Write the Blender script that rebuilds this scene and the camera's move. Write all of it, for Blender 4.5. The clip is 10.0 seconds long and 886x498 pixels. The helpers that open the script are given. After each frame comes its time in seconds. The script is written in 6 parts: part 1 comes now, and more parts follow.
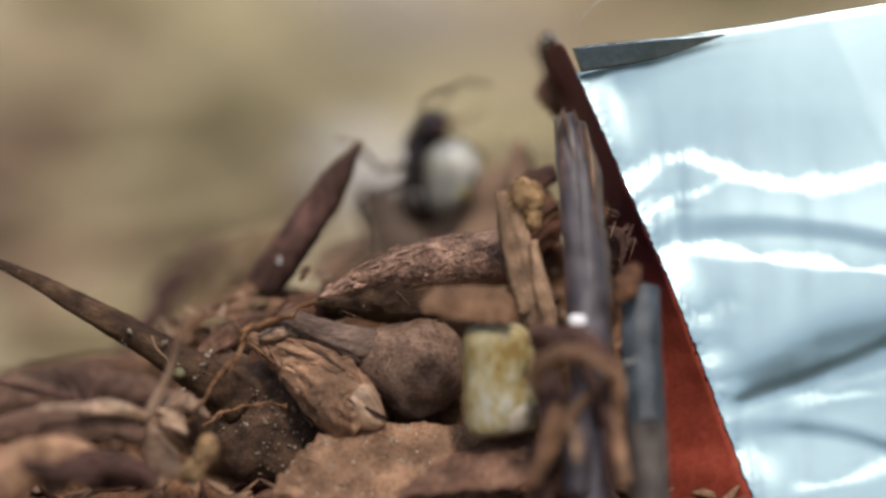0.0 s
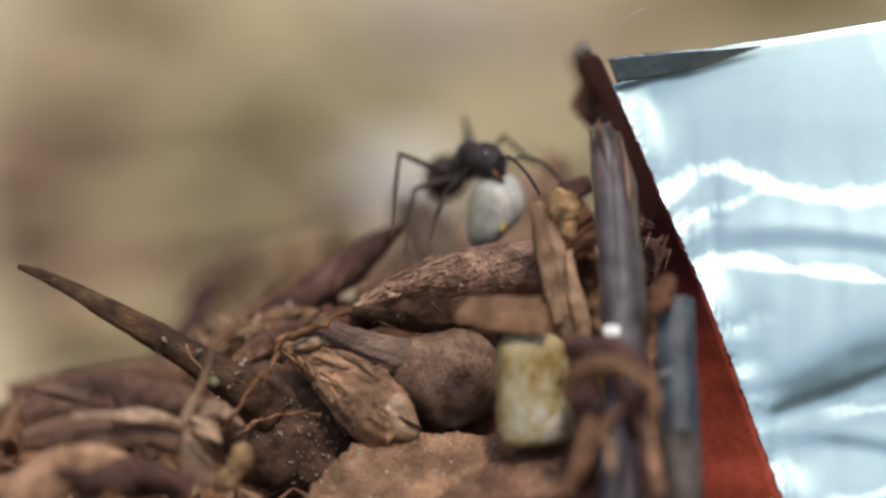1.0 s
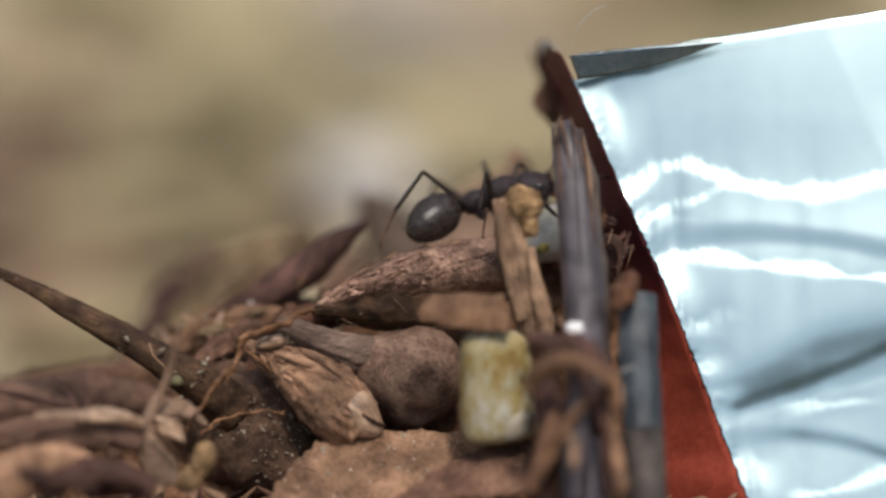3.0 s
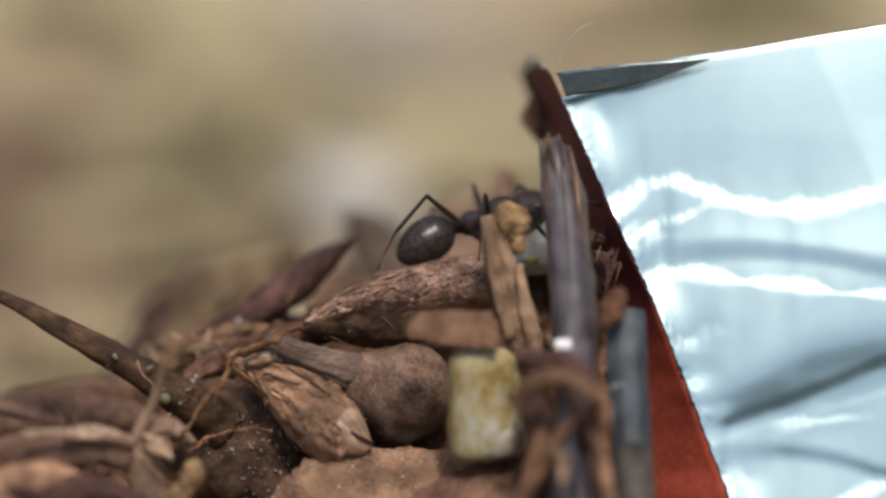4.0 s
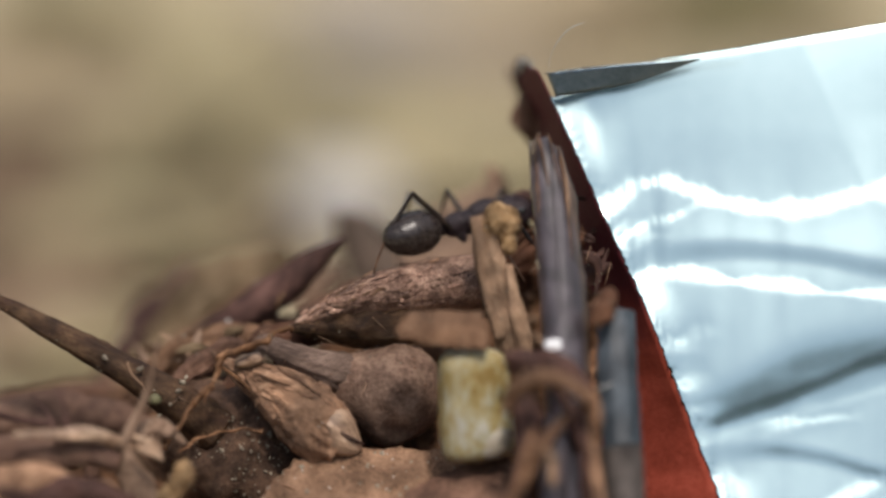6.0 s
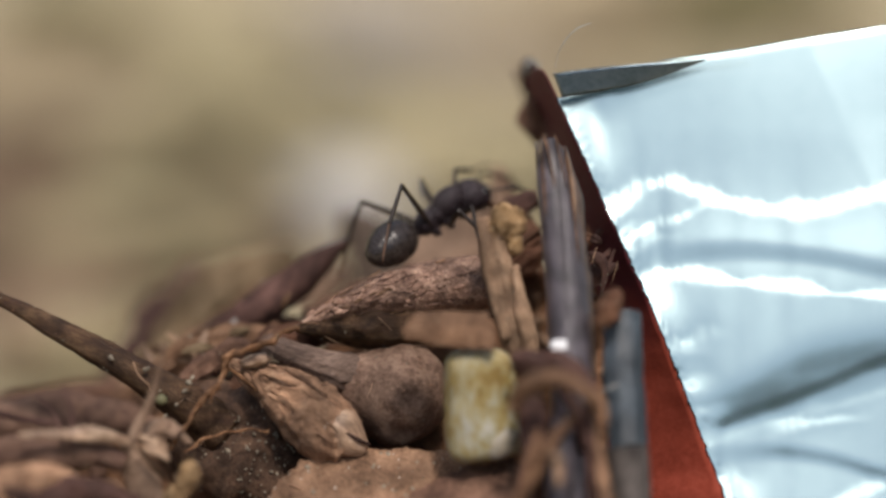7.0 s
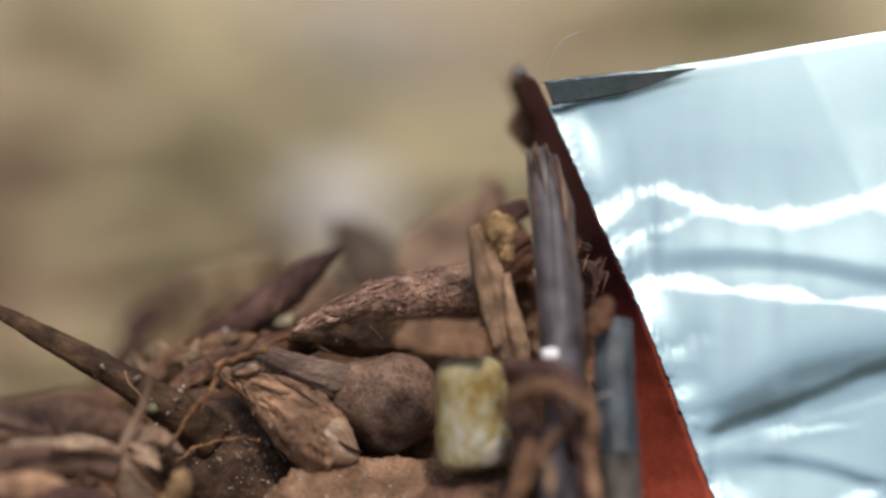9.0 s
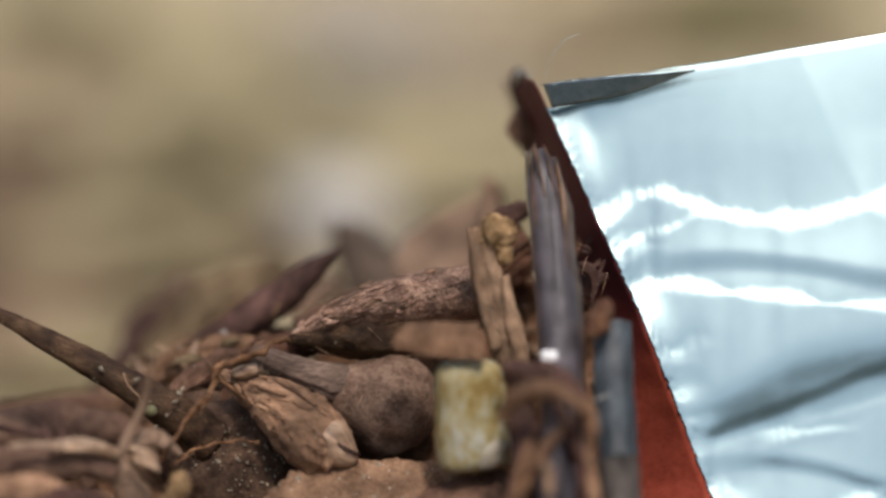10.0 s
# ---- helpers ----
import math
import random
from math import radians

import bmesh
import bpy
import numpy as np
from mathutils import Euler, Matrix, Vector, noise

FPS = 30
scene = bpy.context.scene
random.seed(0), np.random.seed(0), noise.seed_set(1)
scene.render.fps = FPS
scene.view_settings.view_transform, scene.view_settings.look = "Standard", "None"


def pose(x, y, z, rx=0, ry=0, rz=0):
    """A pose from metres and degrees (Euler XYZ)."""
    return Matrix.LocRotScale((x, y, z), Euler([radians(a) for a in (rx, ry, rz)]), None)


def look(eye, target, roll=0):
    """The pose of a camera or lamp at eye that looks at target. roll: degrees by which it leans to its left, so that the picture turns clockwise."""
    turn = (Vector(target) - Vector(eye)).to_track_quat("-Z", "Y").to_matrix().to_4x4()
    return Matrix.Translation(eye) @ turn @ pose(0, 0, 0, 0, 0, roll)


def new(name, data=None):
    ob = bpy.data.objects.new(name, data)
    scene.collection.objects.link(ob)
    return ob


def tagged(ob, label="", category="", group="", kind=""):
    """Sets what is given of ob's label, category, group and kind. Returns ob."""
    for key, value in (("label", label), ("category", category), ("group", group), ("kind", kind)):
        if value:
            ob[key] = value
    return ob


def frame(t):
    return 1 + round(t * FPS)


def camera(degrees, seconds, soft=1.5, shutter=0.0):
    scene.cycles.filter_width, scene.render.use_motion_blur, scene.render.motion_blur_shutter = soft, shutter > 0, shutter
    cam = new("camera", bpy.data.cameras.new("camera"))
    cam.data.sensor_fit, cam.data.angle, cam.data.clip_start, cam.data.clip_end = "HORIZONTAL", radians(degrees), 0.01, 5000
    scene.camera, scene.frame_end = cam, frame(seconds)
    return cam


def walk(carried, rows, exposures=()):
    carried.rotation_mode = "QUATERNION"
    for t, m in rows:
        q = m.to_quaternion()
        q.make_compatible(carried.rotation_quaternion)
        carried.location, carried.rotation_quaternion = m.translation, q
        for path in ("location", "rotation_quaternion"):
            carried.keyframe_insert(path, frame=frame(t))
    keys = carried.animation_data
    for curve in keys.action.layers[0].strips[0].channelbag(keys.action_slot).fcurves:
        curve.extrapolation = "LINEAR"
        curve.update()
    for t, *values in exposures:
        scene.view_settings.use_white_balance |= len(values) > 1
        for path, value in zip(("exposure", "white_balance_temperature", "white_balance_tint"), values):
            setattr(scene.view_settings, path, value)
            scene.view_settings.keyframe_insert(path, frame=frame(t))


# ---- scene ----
# The heap is laid out in millimetres in a frame turned to the camera's view: u across, v up, w away. Its things are
# placed to fit that view.
VIEW_PITCH = radians(25)
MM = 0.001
ALONG, UP, INTO = Vector((1, 0, 0)), Vector((0, math.sin(VIEW_PITCH), math.cos(VIEW_PITCH))), Vector((0, math.cos(VIEW_PITCH), -math.sin(VIEW_PITCH)))
VIEW_FRAME = Matrix((ALONG, UP, INTO)).transposed()


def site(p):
    """A place of the view-aligned frame, in metres of the world."""
    return (VIEW_FRAME @ Vector(p)) * MM


# ---- camera ----
REACH = 120.0
cam = camera(15.19, 10.0, soft=2.8)
cam.data.dof.use_dof = True
cam.data.dof.focus_distance = REACH * MM
cam.data.dof.aperture_fstop = cam.data.lens / 9.8
# where the held camera points: across and up that frame, at its reach
SWAY = [
    (0.0, -0.745, -0.908),
    (0.3, -1.060, -0.660),
    (0.5, -1.247, -0.633),
    (0.7, -1.800, -0.600),
    (1.0, -2.001, -0.552),
    (1.3, -1.960, -0.500),
    (1.5, -1.698, -0.432),
    (1.8, -1.660, -0.620),
    (2.0, -1.498, -0.667),
    (2.2, -1.270, -0.660),
    (2.5, -0.520, -0.609),
    (2.7, -0.660, -0.640),
    (3.8, -0.360, -0.320),
    (4.0, -0.220, -0.017),
    (4.5, -0.050, -0.046),
    (5.0, 0.000, 0.000),
    (5.5, 0.111, -0.011),
    (5.7, 0.170, 0.000),
    (6.8, -0.040, 0.005),
    (7.0, -0.083, 0.021),
    (7.3, -0.220, 0.060),
    (7.5, -0.246, 0.189),
    (7.7, -0.270, 0.260),
    (8.0, 0.066, 0.752),
    (8.2, 0.240, 0.660),
    (8.5, 0.180, 0.467),
    (9.0, 0.242, 0.321),
    (9.5, 0.338, 0.271),
    (10.0, 0.277, 0.399),
]
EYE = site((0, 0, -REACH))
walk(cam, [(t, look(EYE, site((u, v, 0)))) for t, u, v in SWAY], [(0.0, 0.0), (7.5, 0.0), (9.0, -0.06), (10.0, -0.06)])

# ---- light ----
SUN_HEIGHT, SUN_WAY = 71.0, 156.0
world = bpy.data.worlds.new("sky")
scene.world = world
world.use_nodes = True
wt = world.node_tree
sky = wt.nodes.new("ShaderNodeTexSky")
sky.sky_type, sky.sun_disc = "NISHITA", False
sky.sun_elevation, sky.sun_rotation = radians(SUN_HEIGHT), radians(SUN_WAY)
sky.dust_density, sky.air_density, sky.ozone_density = 3.0, 1.0, 1.0
haze = wt.nodes.new("ShaderNodeHueSaturation")
haze.inputs["Saturation"].default_value = 0.6
wt.links.new(sky.outputs["Color"], haze.inputs["Color"])
wt.links.new(haze.outputs["Color"], wt.nodes["Background"].inputs["Color"])
wt.nodes["Background"].inputs["Strength"].default_value = 0.19
sun = new("sun", bpy.data.lights.new("sun", "SUN"))
sun.data.energy, sun.data.angle, sun.data.color = 2.7, radians(8), (1.0, 0.9, 0.825)
az = radians(SUN_WAY)
toward = Vector((math.sin(az) * math.cos(radians(SUN_HEIGHT)), math.cos(az) * math.cos(radians(SUN_HEIGHT)), math.sin(radians(SUN_HEIGHT))))
sun.matrix_world = look(toward * 3, (0, 0, 0))


# ---- materials ----
def surface(name, colours, size=0.5, rough=0.75, bump=0.35, stretch=1.0, wear=0.45, metal=0.0, fine=6.0, see=0.0, specks=None, sheen=0.15, vary=0.25, sss=0.0, uneven=0.15):
    """A material of two noises. colours: dark to light. size: of the larger marks, in mm. stretch: how far they run along the grain."""
    m = bpy.data.materials.new(name)
    m.use_nodes = True
    t = m.node_tree
    n, link = t.nodes, t.links.new
    bsdf = n["Principled BSDF"]
    co = n.new("ShaderNodeTexCoord")
    mp = n.new("ShaderNodeMapping")
    if stretch > 1:
        link(co.outputs["UV"], mp.inputs["Vector"])
        mp.inputs["Scale"].default_value = (1 / stretch, 1, 1)
        unit = 1.0
    else:
        link(co.outputs["Object"], mp.inputs["Vector"])
        unit = 1000.0
    info = n.new("ShaderNodeObjectInfo")
    big = n.new("ShaderNodeTexNoise")
    big.noise_dimensions = "4D"
    small = n.new("ShaderNodeTexNoise")
    small.noise_dimensions = "4D"
    shift = n.new("ShaderNodeMath")
    shift.operation = "MULTIPLY"
    shift.inputs[1].default_value = 50
    link(info.outputs["Random"], shift.inputs[0])
    for tex, sc, det in ((big, unit / size, 9.0), (small, unit / size * fine, 6.0)):
        link(mp.outputs["Vector"], tex.inputs["Vector"])
        link(shift.outputs[0], tex.inputs["W"])
        tex.inputs["Scale"].default_value, tex.inputs["Detail"].default_value = sc, det
        tex.inputs["Roughness"].default_value = 0.68
    mix = n.new("ShaderNodeMath")
    mix.operation = "MULTIPLY_ADD"
    mix.inputs[1].default_value = 0.45
    half = n.new("ShaderNodeMath")
    half.operation = "MULTIPLY"
    half.inputs[1].default_value = 0.55
    link(big.outputs["Fac"], half.inputs[0])
    link(small.outputs["Fac"], mix.inputs[0])
    link(half.outputs[0], mix.inputs[2])
    ramp = n.new("ShaderNodeValToRGB")
    els = ramp.color_ramp.elements
    while len(els) < len(colours):
        els.new(0.5)
    for i, (e, c) in enumerate(zip(els, colours)):
        e.position = 0.4 + 0.2 * i / max(1, len(colours) - 1)
        e.color = (*c, 1)
    link(mix.outputs[0], ramp.inputs["Fac"])
    out = ramp.outputs["Color"]
    hsv = n.new("ShaderNodeHueSaturation")
    val = n.new("ShaderNodeMapRange")
    val.inputs["To Min"].default_value, val.inputs["To Max"].default_value = 1 - vary, 1 + vary
    link(info.outputs["Random"], val.inputs["Value"])
    link(val.outputs["Result"], hsv.inputs["Value"])
    link(out, hsv.inputs["Color"])
    out = hsv.outputs["Color"]
    if wear:
        stain = n.new("ShaderNodeTexNoise")
        link(co.outputs["Object"], stain.inputs["Vector"])
        stain.inputs["Scale"].default_value, stain.inputs["Detail"].default_value = 1000 / (size * 2.6), 3.0
        fade = n.new("ShaderNodeMapRange")
        fade.inputs["From Min"].default_value, fade.inputs["From Max"].default_value = 0.38, 0.62
        fade.inputs["To Min"].default_value, fade.inputs["To Max"].default_value = 1 - wear, 1.0 + wear * 0.35
        link(stain.outputs["Fac"], fade.inputs["Value"])
        dirt = n.new("ShaderNodeVectorMath")
        dirt.operation = "SCALE"
        link(out, dirt.inputs[0])
        link(fade.outputs["Result"], dirt.inputs["Scale"])
        out = dirt.outputs["Vector"]
    if specks:
        vor = n.new("ShaderNodeTexVoronoi")
        link(mp.outputs["Vector"], vor.inputs["Vector"])
        vor.inputs["Scale"].default_value = unit / specks[0]
        cut = n.new("ShaderNodeMath")
        cut.operation = "LESS_THAN"
        cut.inputs[1].default_value = specks[1]
        link(vor.outputs["Distance"], cut.inputs[0])
        mx = n.new("ShaderNodeMix")
        mx.data_type = "RGBA"
        link(cut.outputs[0], mx.inputs[0])
        link(out, mx.inputs[6])
        mx.inputs[7].default_value = (*specks[2], 1)
        out = mx.outputs[2]
    link(out, bsdf.inputs["Base Color"])
    rr = n.new("ShaderNodeMapRange")
    rr.inputs["To Min"].default_value, rr.inputs["To Max"].default_value = max(0.1, rough - uneven), min(1, rough + uneven)
    link(small.outputs["Fac"], rr.inputs["Value"])
    link(rr.outputs["Result"], bsdf.inputs["Roughness"])
    bsdf.inputs["Metallic"].default_value = metal
    bsdf.inputs["Specular IOR Level"].default_value = sheen
    bsdf.inputs["Transmission Weight"].default_value = see
    if sss:
        bsdf.inputs["Subsurface Weight"].default_value = sss
        bsdf.inputs["Subsurface Scale"].default_value = 0.0006
        bsdf.inputs["Subsurface Radius"].default_value = (1.0, 0.7, 0.4)
    if bump:
        b = n.new("ShaderNodeBump")
        b.inputs["Strength"].default_value = bump
        b.inputs["Distance"].default_value = size * 0.5 * MM
        link(mix.outputs[0], b.inputs["Height"])
        link(b.outputs["Normal"], bsdf.inputs["Normal"])
    return m


soil_mat = surface("dark_soil", [(0.069, 0.036, 0.017), (0.162, 0.082, 0.044), (0.327, 0.175, 0.095)], 1.2, 0.9, 0.8)
ground_mat = surface("sandy_ground", [(0.27, 0.219, 0.141), (0.374, 0.311, 0.194), (0.437, 0.377, 0.243), (0.343, 0.27, 0.175)], 16, 0.9, 0.5, wear=0.1)
bark_mat = surface("bark", [(0.133, 0.068, 0.048), (0.276, 0.158, 0.11), (0.464, 0.281, 0.199), (0.732, 0.488, 0.352)], 0.5, 0.55, 1.0, sheen=0.3)
thorn_mat = surface("dark_thorn", [(0.028, 0.014, 0.01), (0.049, 0.026, 0.013), (0.109, 0.065, 0.035)], 0.3, 0.45, 1.0, stretch=4.0, sheen=0.16)
pod_mat = surface("dark_pod", [(0.047, 0.025, 0.014), (0.096, 0.054, 0.034), (0.164, 0.096, 0.058)], 0.3, 0.42, 1.0, sheen=0.2, specks=(0.3, 0.1, (0.13, 0.11, 0.085)))
seed_mat = surface("seed_husk", [(0.122, 0.066, 0.038), (0.274, 0.153, 0.088), (0.391, 0.226, 0.134), (0.562, 0.354, 0.218)], 0.6, 0.5, 1.0, stretch=1.8, sheen=0.3, fine=7.0)
cream_mat = surface("cream_husk", [(0.177, 0.104, 0.066), (0.413, 0.273, 0.177), (0.590, 0.427, 0.295)], 0.5, 0.42, 0.5, stretch=3.0, sheen=0.4)
gall_mat = surface("grey_gall", [(0.096, 0.055, 0.037), (0.19, 0.119, 0.084), (0.285, 0.189, 0.135)], 0.8, 0.62, 0.6, fine=5.0, wear=0.3)
neck_mat = surface("grey_neck", [(0.065, 0.042, 0.032), (0.142, 0.096, 0.073), (0.223, 0.156, 0.121)], 0.5, 0.7, 0.6, stretch=3.0, wear=0.25)
husk_mat = surface("dull_husk", [(0.05, 0.036, 0.027), (0.098, 0.071, 0.053), (0.15, 0.11, 0.083)], 1.2, 0.7, 0.4)
tan_mat = surface("tan_scrap", [(0.112, 0.073, 0.04), (0.195, 0.136, 0.077), (0.247, 0.184, 0.114)], 0.9, 0.75, 0.4)
chip_mat = surface("brown_chip", [(0.089, 0.046, 0.026), (0.168, 0.095, 0.055), (0.226, 0.133, 0.081)], 0.9, 0.7, 0.3)
flake_mat = surface("bark_flake", [(0.122, 0.066, 0.038), (0.266, 0.155, 0.093), (0.377, 0.227, 0.141)], 0.8, 0.75, 0.5, specks=(0.42, 0.1, (0.42, 0.36, 0.3)))
straw_mat = surface("pale_straw", [(0.192, 0.116, 0.073), (0.329, 0.209, 0.131), (0.442, 0.302, 0.198)], 0.35, 0.6, 0.7, stretch=8.0)
crumb_mat = surface("golden_crumb", [(0.11, 0.062, 0.026), (0.25, 0.155, 0.075), (0.36, 0.245, 0.135)], 0.3, 0.7, 0.8)
root_mat = surface("rootlet", [(0.067, 0.031, 0.015), (0.18, 0.09, 0.044), (0.314, 0.172, 0.091)], 0.25, 0.6, 0.6, stretch=3.0)
stalk_mat = surface("glassy_stalk", [(0.119, 0.096, 0.11), (0.144, 0.12, 0.137), (0.176, 0.149, 0.165)], 0.4, 0.36, 0.3, stretch=14.0, sheen=0.5, see=0.55)
grey_mat = surface("blue_grey_stalk", [(0.022, 0.029, 0.036), (0.045, 0.057, 0.068), (0.08, 0.096, 0.108)], 0.5, 0.4, 0.3, stretch=9.0, sheen=0.4)
sheath_mat = surface("brown_sheath", [(0.085, 0.058, 0.043), (0.130, 0.091, 0.068), (0.182, 0.130, 0.101)], 0.5, 0.4, 0.3, stretch=10.0, sheen=0.4, see=0.5)
plum_mat = surface("plum_leaf", [(0.073, 0.038, 0.027), (0.145, 0.083, 0.057), (0.213, 0.13, 0.09)], 1.4, 0.7, 0.3, stretch=2.0)
joint_mat = surface("grey_joint", [(0.03, 0.025, 0.022), (0.068, 0.058, 0.052), (0.11, 0.094, 0.084)], 0.5, 0.6, 0.5, stretch=4.0)
rust_mat = surface("rusty_husk", [(0.066, 0.027, 0.017), (0.103, 0.048, 0.027), (0.133, 0.07, 0.043)], 0.7, 0.7, 0.4)
curl_mat = surface("brown_fibre", [(0.062, 0.031, 0.018), (0.153, 0.083, 0.047), (0.339, 0.199, 0.12)], 0.4, 0.65, 0.5, stretch=6.0)
resin_mat = surface("pale_grain", [(0.291, 0.188, 0.048), (0.404, 0.315, 0.123), (0.47, 0.428, 0.275), (0.545, 0.526, 0.456)], 1.1, 0.42, 0.5, stretch=1.8, sss=0.35, sheen=0.4, wear=0.1, fine=4.0)
leaf_mat = surface("dead_leaf", [(0.142, 0.087, 0.057), (0.251, 0.163, 0.11), (0.322, 0.221, 0.154)], 1.2, 0.75, 0.4)
purple_mat = surface("purple_brown_leaf", [(0.073, 0.039, 0.026), (0.145, 0.078, 0.051), (0.245, 0.142, 0.095)], 1.1, 0.7, 0.4)
stick_mat = surface("dark_stick", [(0.036, 0.02, 0.018), (0.067, 0.034, 0.026), (0.102, 0.056, 0.046)], 0.5, 0.7, 0.6, stretch=4.0)
grit_mat = surface("pale_grit", [(0.11, 0.088, 0.06), (0.24, 0.2, 0.145), (0.36, 0.315, 0.24)], 0.2, 0.6, 0.2, sheen=0.15)
tree_mat = surface("unseen_foliage", [(0.015, 0.03, 0.018), (0.04, 0.07, 0.04), (0.07, 0.11, 0.06)], 700, 0.8, 0.3)
glint_mat = surface("white_glint", [(0.8, 0.8, 0.8), (0.86, 0.86, 0.86)], 0.3, 0.2, 0.0, sheen=0.6, wear=0.0, vary=0.0)
lobe_mat = surface("dull_white_lobe", [(0.25, 0.21, 0.15), (0.32, 0.28, 0.215), (0.36, 0.33, 0.27)], 0.5, 0.5, 0.4, sss=0.3)
stone_mat = surface("white_stone", [(0.52, 0.5, 0.465), (0.62, 0.6, 0.56), (0.68, 0.66, 0.62)], 2.5, 0.7, 0.3)
pupa_mat = surface("white_pupa", [(0.272, 0.266, 0.204), (0.340, 0.340, 0.306), (0.394, 0.394, 0.374)], 1.0, 0.4, 0.15, sss=0.4, sheen=0.5)
spot_mat = surface("yellow_spot", [(0.38, 0.31, 0.08), (0.46, 0.39, 0.13)], 0.3, 0.4, 0.1)
ant_mat = surface("black_cuticle", [(0.009, 0.006, 0.007), (0.022, 0.015, 0.017), (0.046, 0.034, 0.038)], 0.14, 0.34, 0.9, sheen=0.26, wear=0.0)
gaster_mat = surface("shiny_cuticle", [(0.01, 0.007, 0.007), (0.021, 0.016, 0.014), (0.039, 0.031, 0.026)], 0.2, 0.26, 0.15, sheen=0.36, wear=0.0)
jaw_mat = surface("jaw", [(0.05, 0.018, 0.008), (0.13, 0.045, 0.016), (0.2, 0.075, 0.03)], 0.25, 0.35, 0.2, sheen=0.4)
foot_mat = surface("foot_cuticle", [(0.03, 0.014, 0.008), (0.07, 0.034, 0.018), (0.12, 0.065, 0.035)], 0.25, 0.5, 0.2, sheen=0.3)
leg_mat = surface("brown_black_cuticle", [(0.008, 0.006, 0.005), (0.02, 0.014, 0.011), (0.04, 0.026, 0.019)], 0.25, 0.45, 0.2, sheen=0.3)
eye_mat = surface("ant_eye", [(0.01, 0.01, 0.01), (0.03, 0.03, 0.03)], 0.05, 0.12, 0.5, sheen=0.8, wear=0.0)
red_mat = surface("red_print", [(0.205, 0.038, 0.022), (0.259, 0.05, 0.029), (0.302, 0.063, 0.038)], 1.5, 0.6, 0.15, sheen=0.08, wear=0.25)


def shade_band(m, colour, start, stop):
    """Painted shade: a darker colour that comes in along the sheet, from start to stop in mm, with an uneven border."""
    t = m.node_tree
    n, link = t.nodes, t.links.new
    base_in = n["Principled BSDF"].inputs["Base Color"]
    under = base_in.links[0].from_socket
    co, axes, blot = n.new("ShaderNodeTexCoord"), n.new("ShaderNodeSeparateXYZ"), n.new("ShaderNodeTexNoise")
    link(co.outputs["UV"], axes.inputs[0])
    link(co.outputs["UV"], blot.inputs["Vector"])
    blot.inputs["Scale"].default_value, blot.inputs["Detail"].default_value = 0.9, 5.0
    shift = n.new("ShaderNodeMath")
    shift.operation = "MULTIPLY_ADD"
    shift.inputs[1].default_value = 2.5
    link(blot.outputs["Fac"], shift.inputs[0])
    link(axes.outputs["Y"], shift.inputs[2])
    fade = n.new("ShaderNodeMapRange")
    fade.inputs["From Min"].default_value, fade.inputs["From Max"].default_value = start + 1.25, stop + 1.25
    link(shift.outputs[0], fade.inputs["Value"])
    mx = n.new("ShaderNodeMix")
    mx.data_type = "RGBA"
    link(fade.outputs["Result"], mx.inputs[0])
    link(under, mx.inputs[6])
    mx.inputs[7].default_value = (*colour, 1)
    link(mx.outputs[2], base_in)


olive_mat = surface("olive_seed", [(0.08, 0.074, 0.035), (0.12, 0.112, 0.058), (0.15, 0.14, 0.08)], 0.4, 0.5, 0.2)
# the side panel's dim upper part is shade put into the colour
shade_band(red_mat, (0.085, 0.02, 0.024), 11.6, 14.8)
foil_mat = surface("foil", [(0.468, 0.618, 0.628), (0.48, 0.63, 0.64), (0.492, 0.642, 0.652)], 3.0, 0.22, 0.0, metal=1.0, wear=0.0, uneven=0.02)
# darker and rougher than the front face's foil
dark_foil_mat = surface("dark_foil", [(0.136, 0.186, 0.22), (0.174, 0.228, 0.267), (0.211, 0.264, 0.302)], 1.0, 0.35, 0.1, metal=1.0, wear=0.0)


# ---- tools ----
def spline(pts, steps):
    """Points along a smooth line through pts."""
    pts = [Vector(p) for p in pts]
    out = []
    for i in range(len(pts) - 1):
        a, b, c, d = pts[max(i - 1, 0)], pts[i], pts[i + 1], pts[min(i + 2, len(pts) - 1)]
        for k in range(steps):
            x = k / steps
            out.append(0.5 * (2 * b + (c - a) * x + (2 * a - 5 * b + 4 * c - d) * x * x + (3 * b - a - 3 * c + d) * x ** 3))
    out.append(pts[-1])
    return out


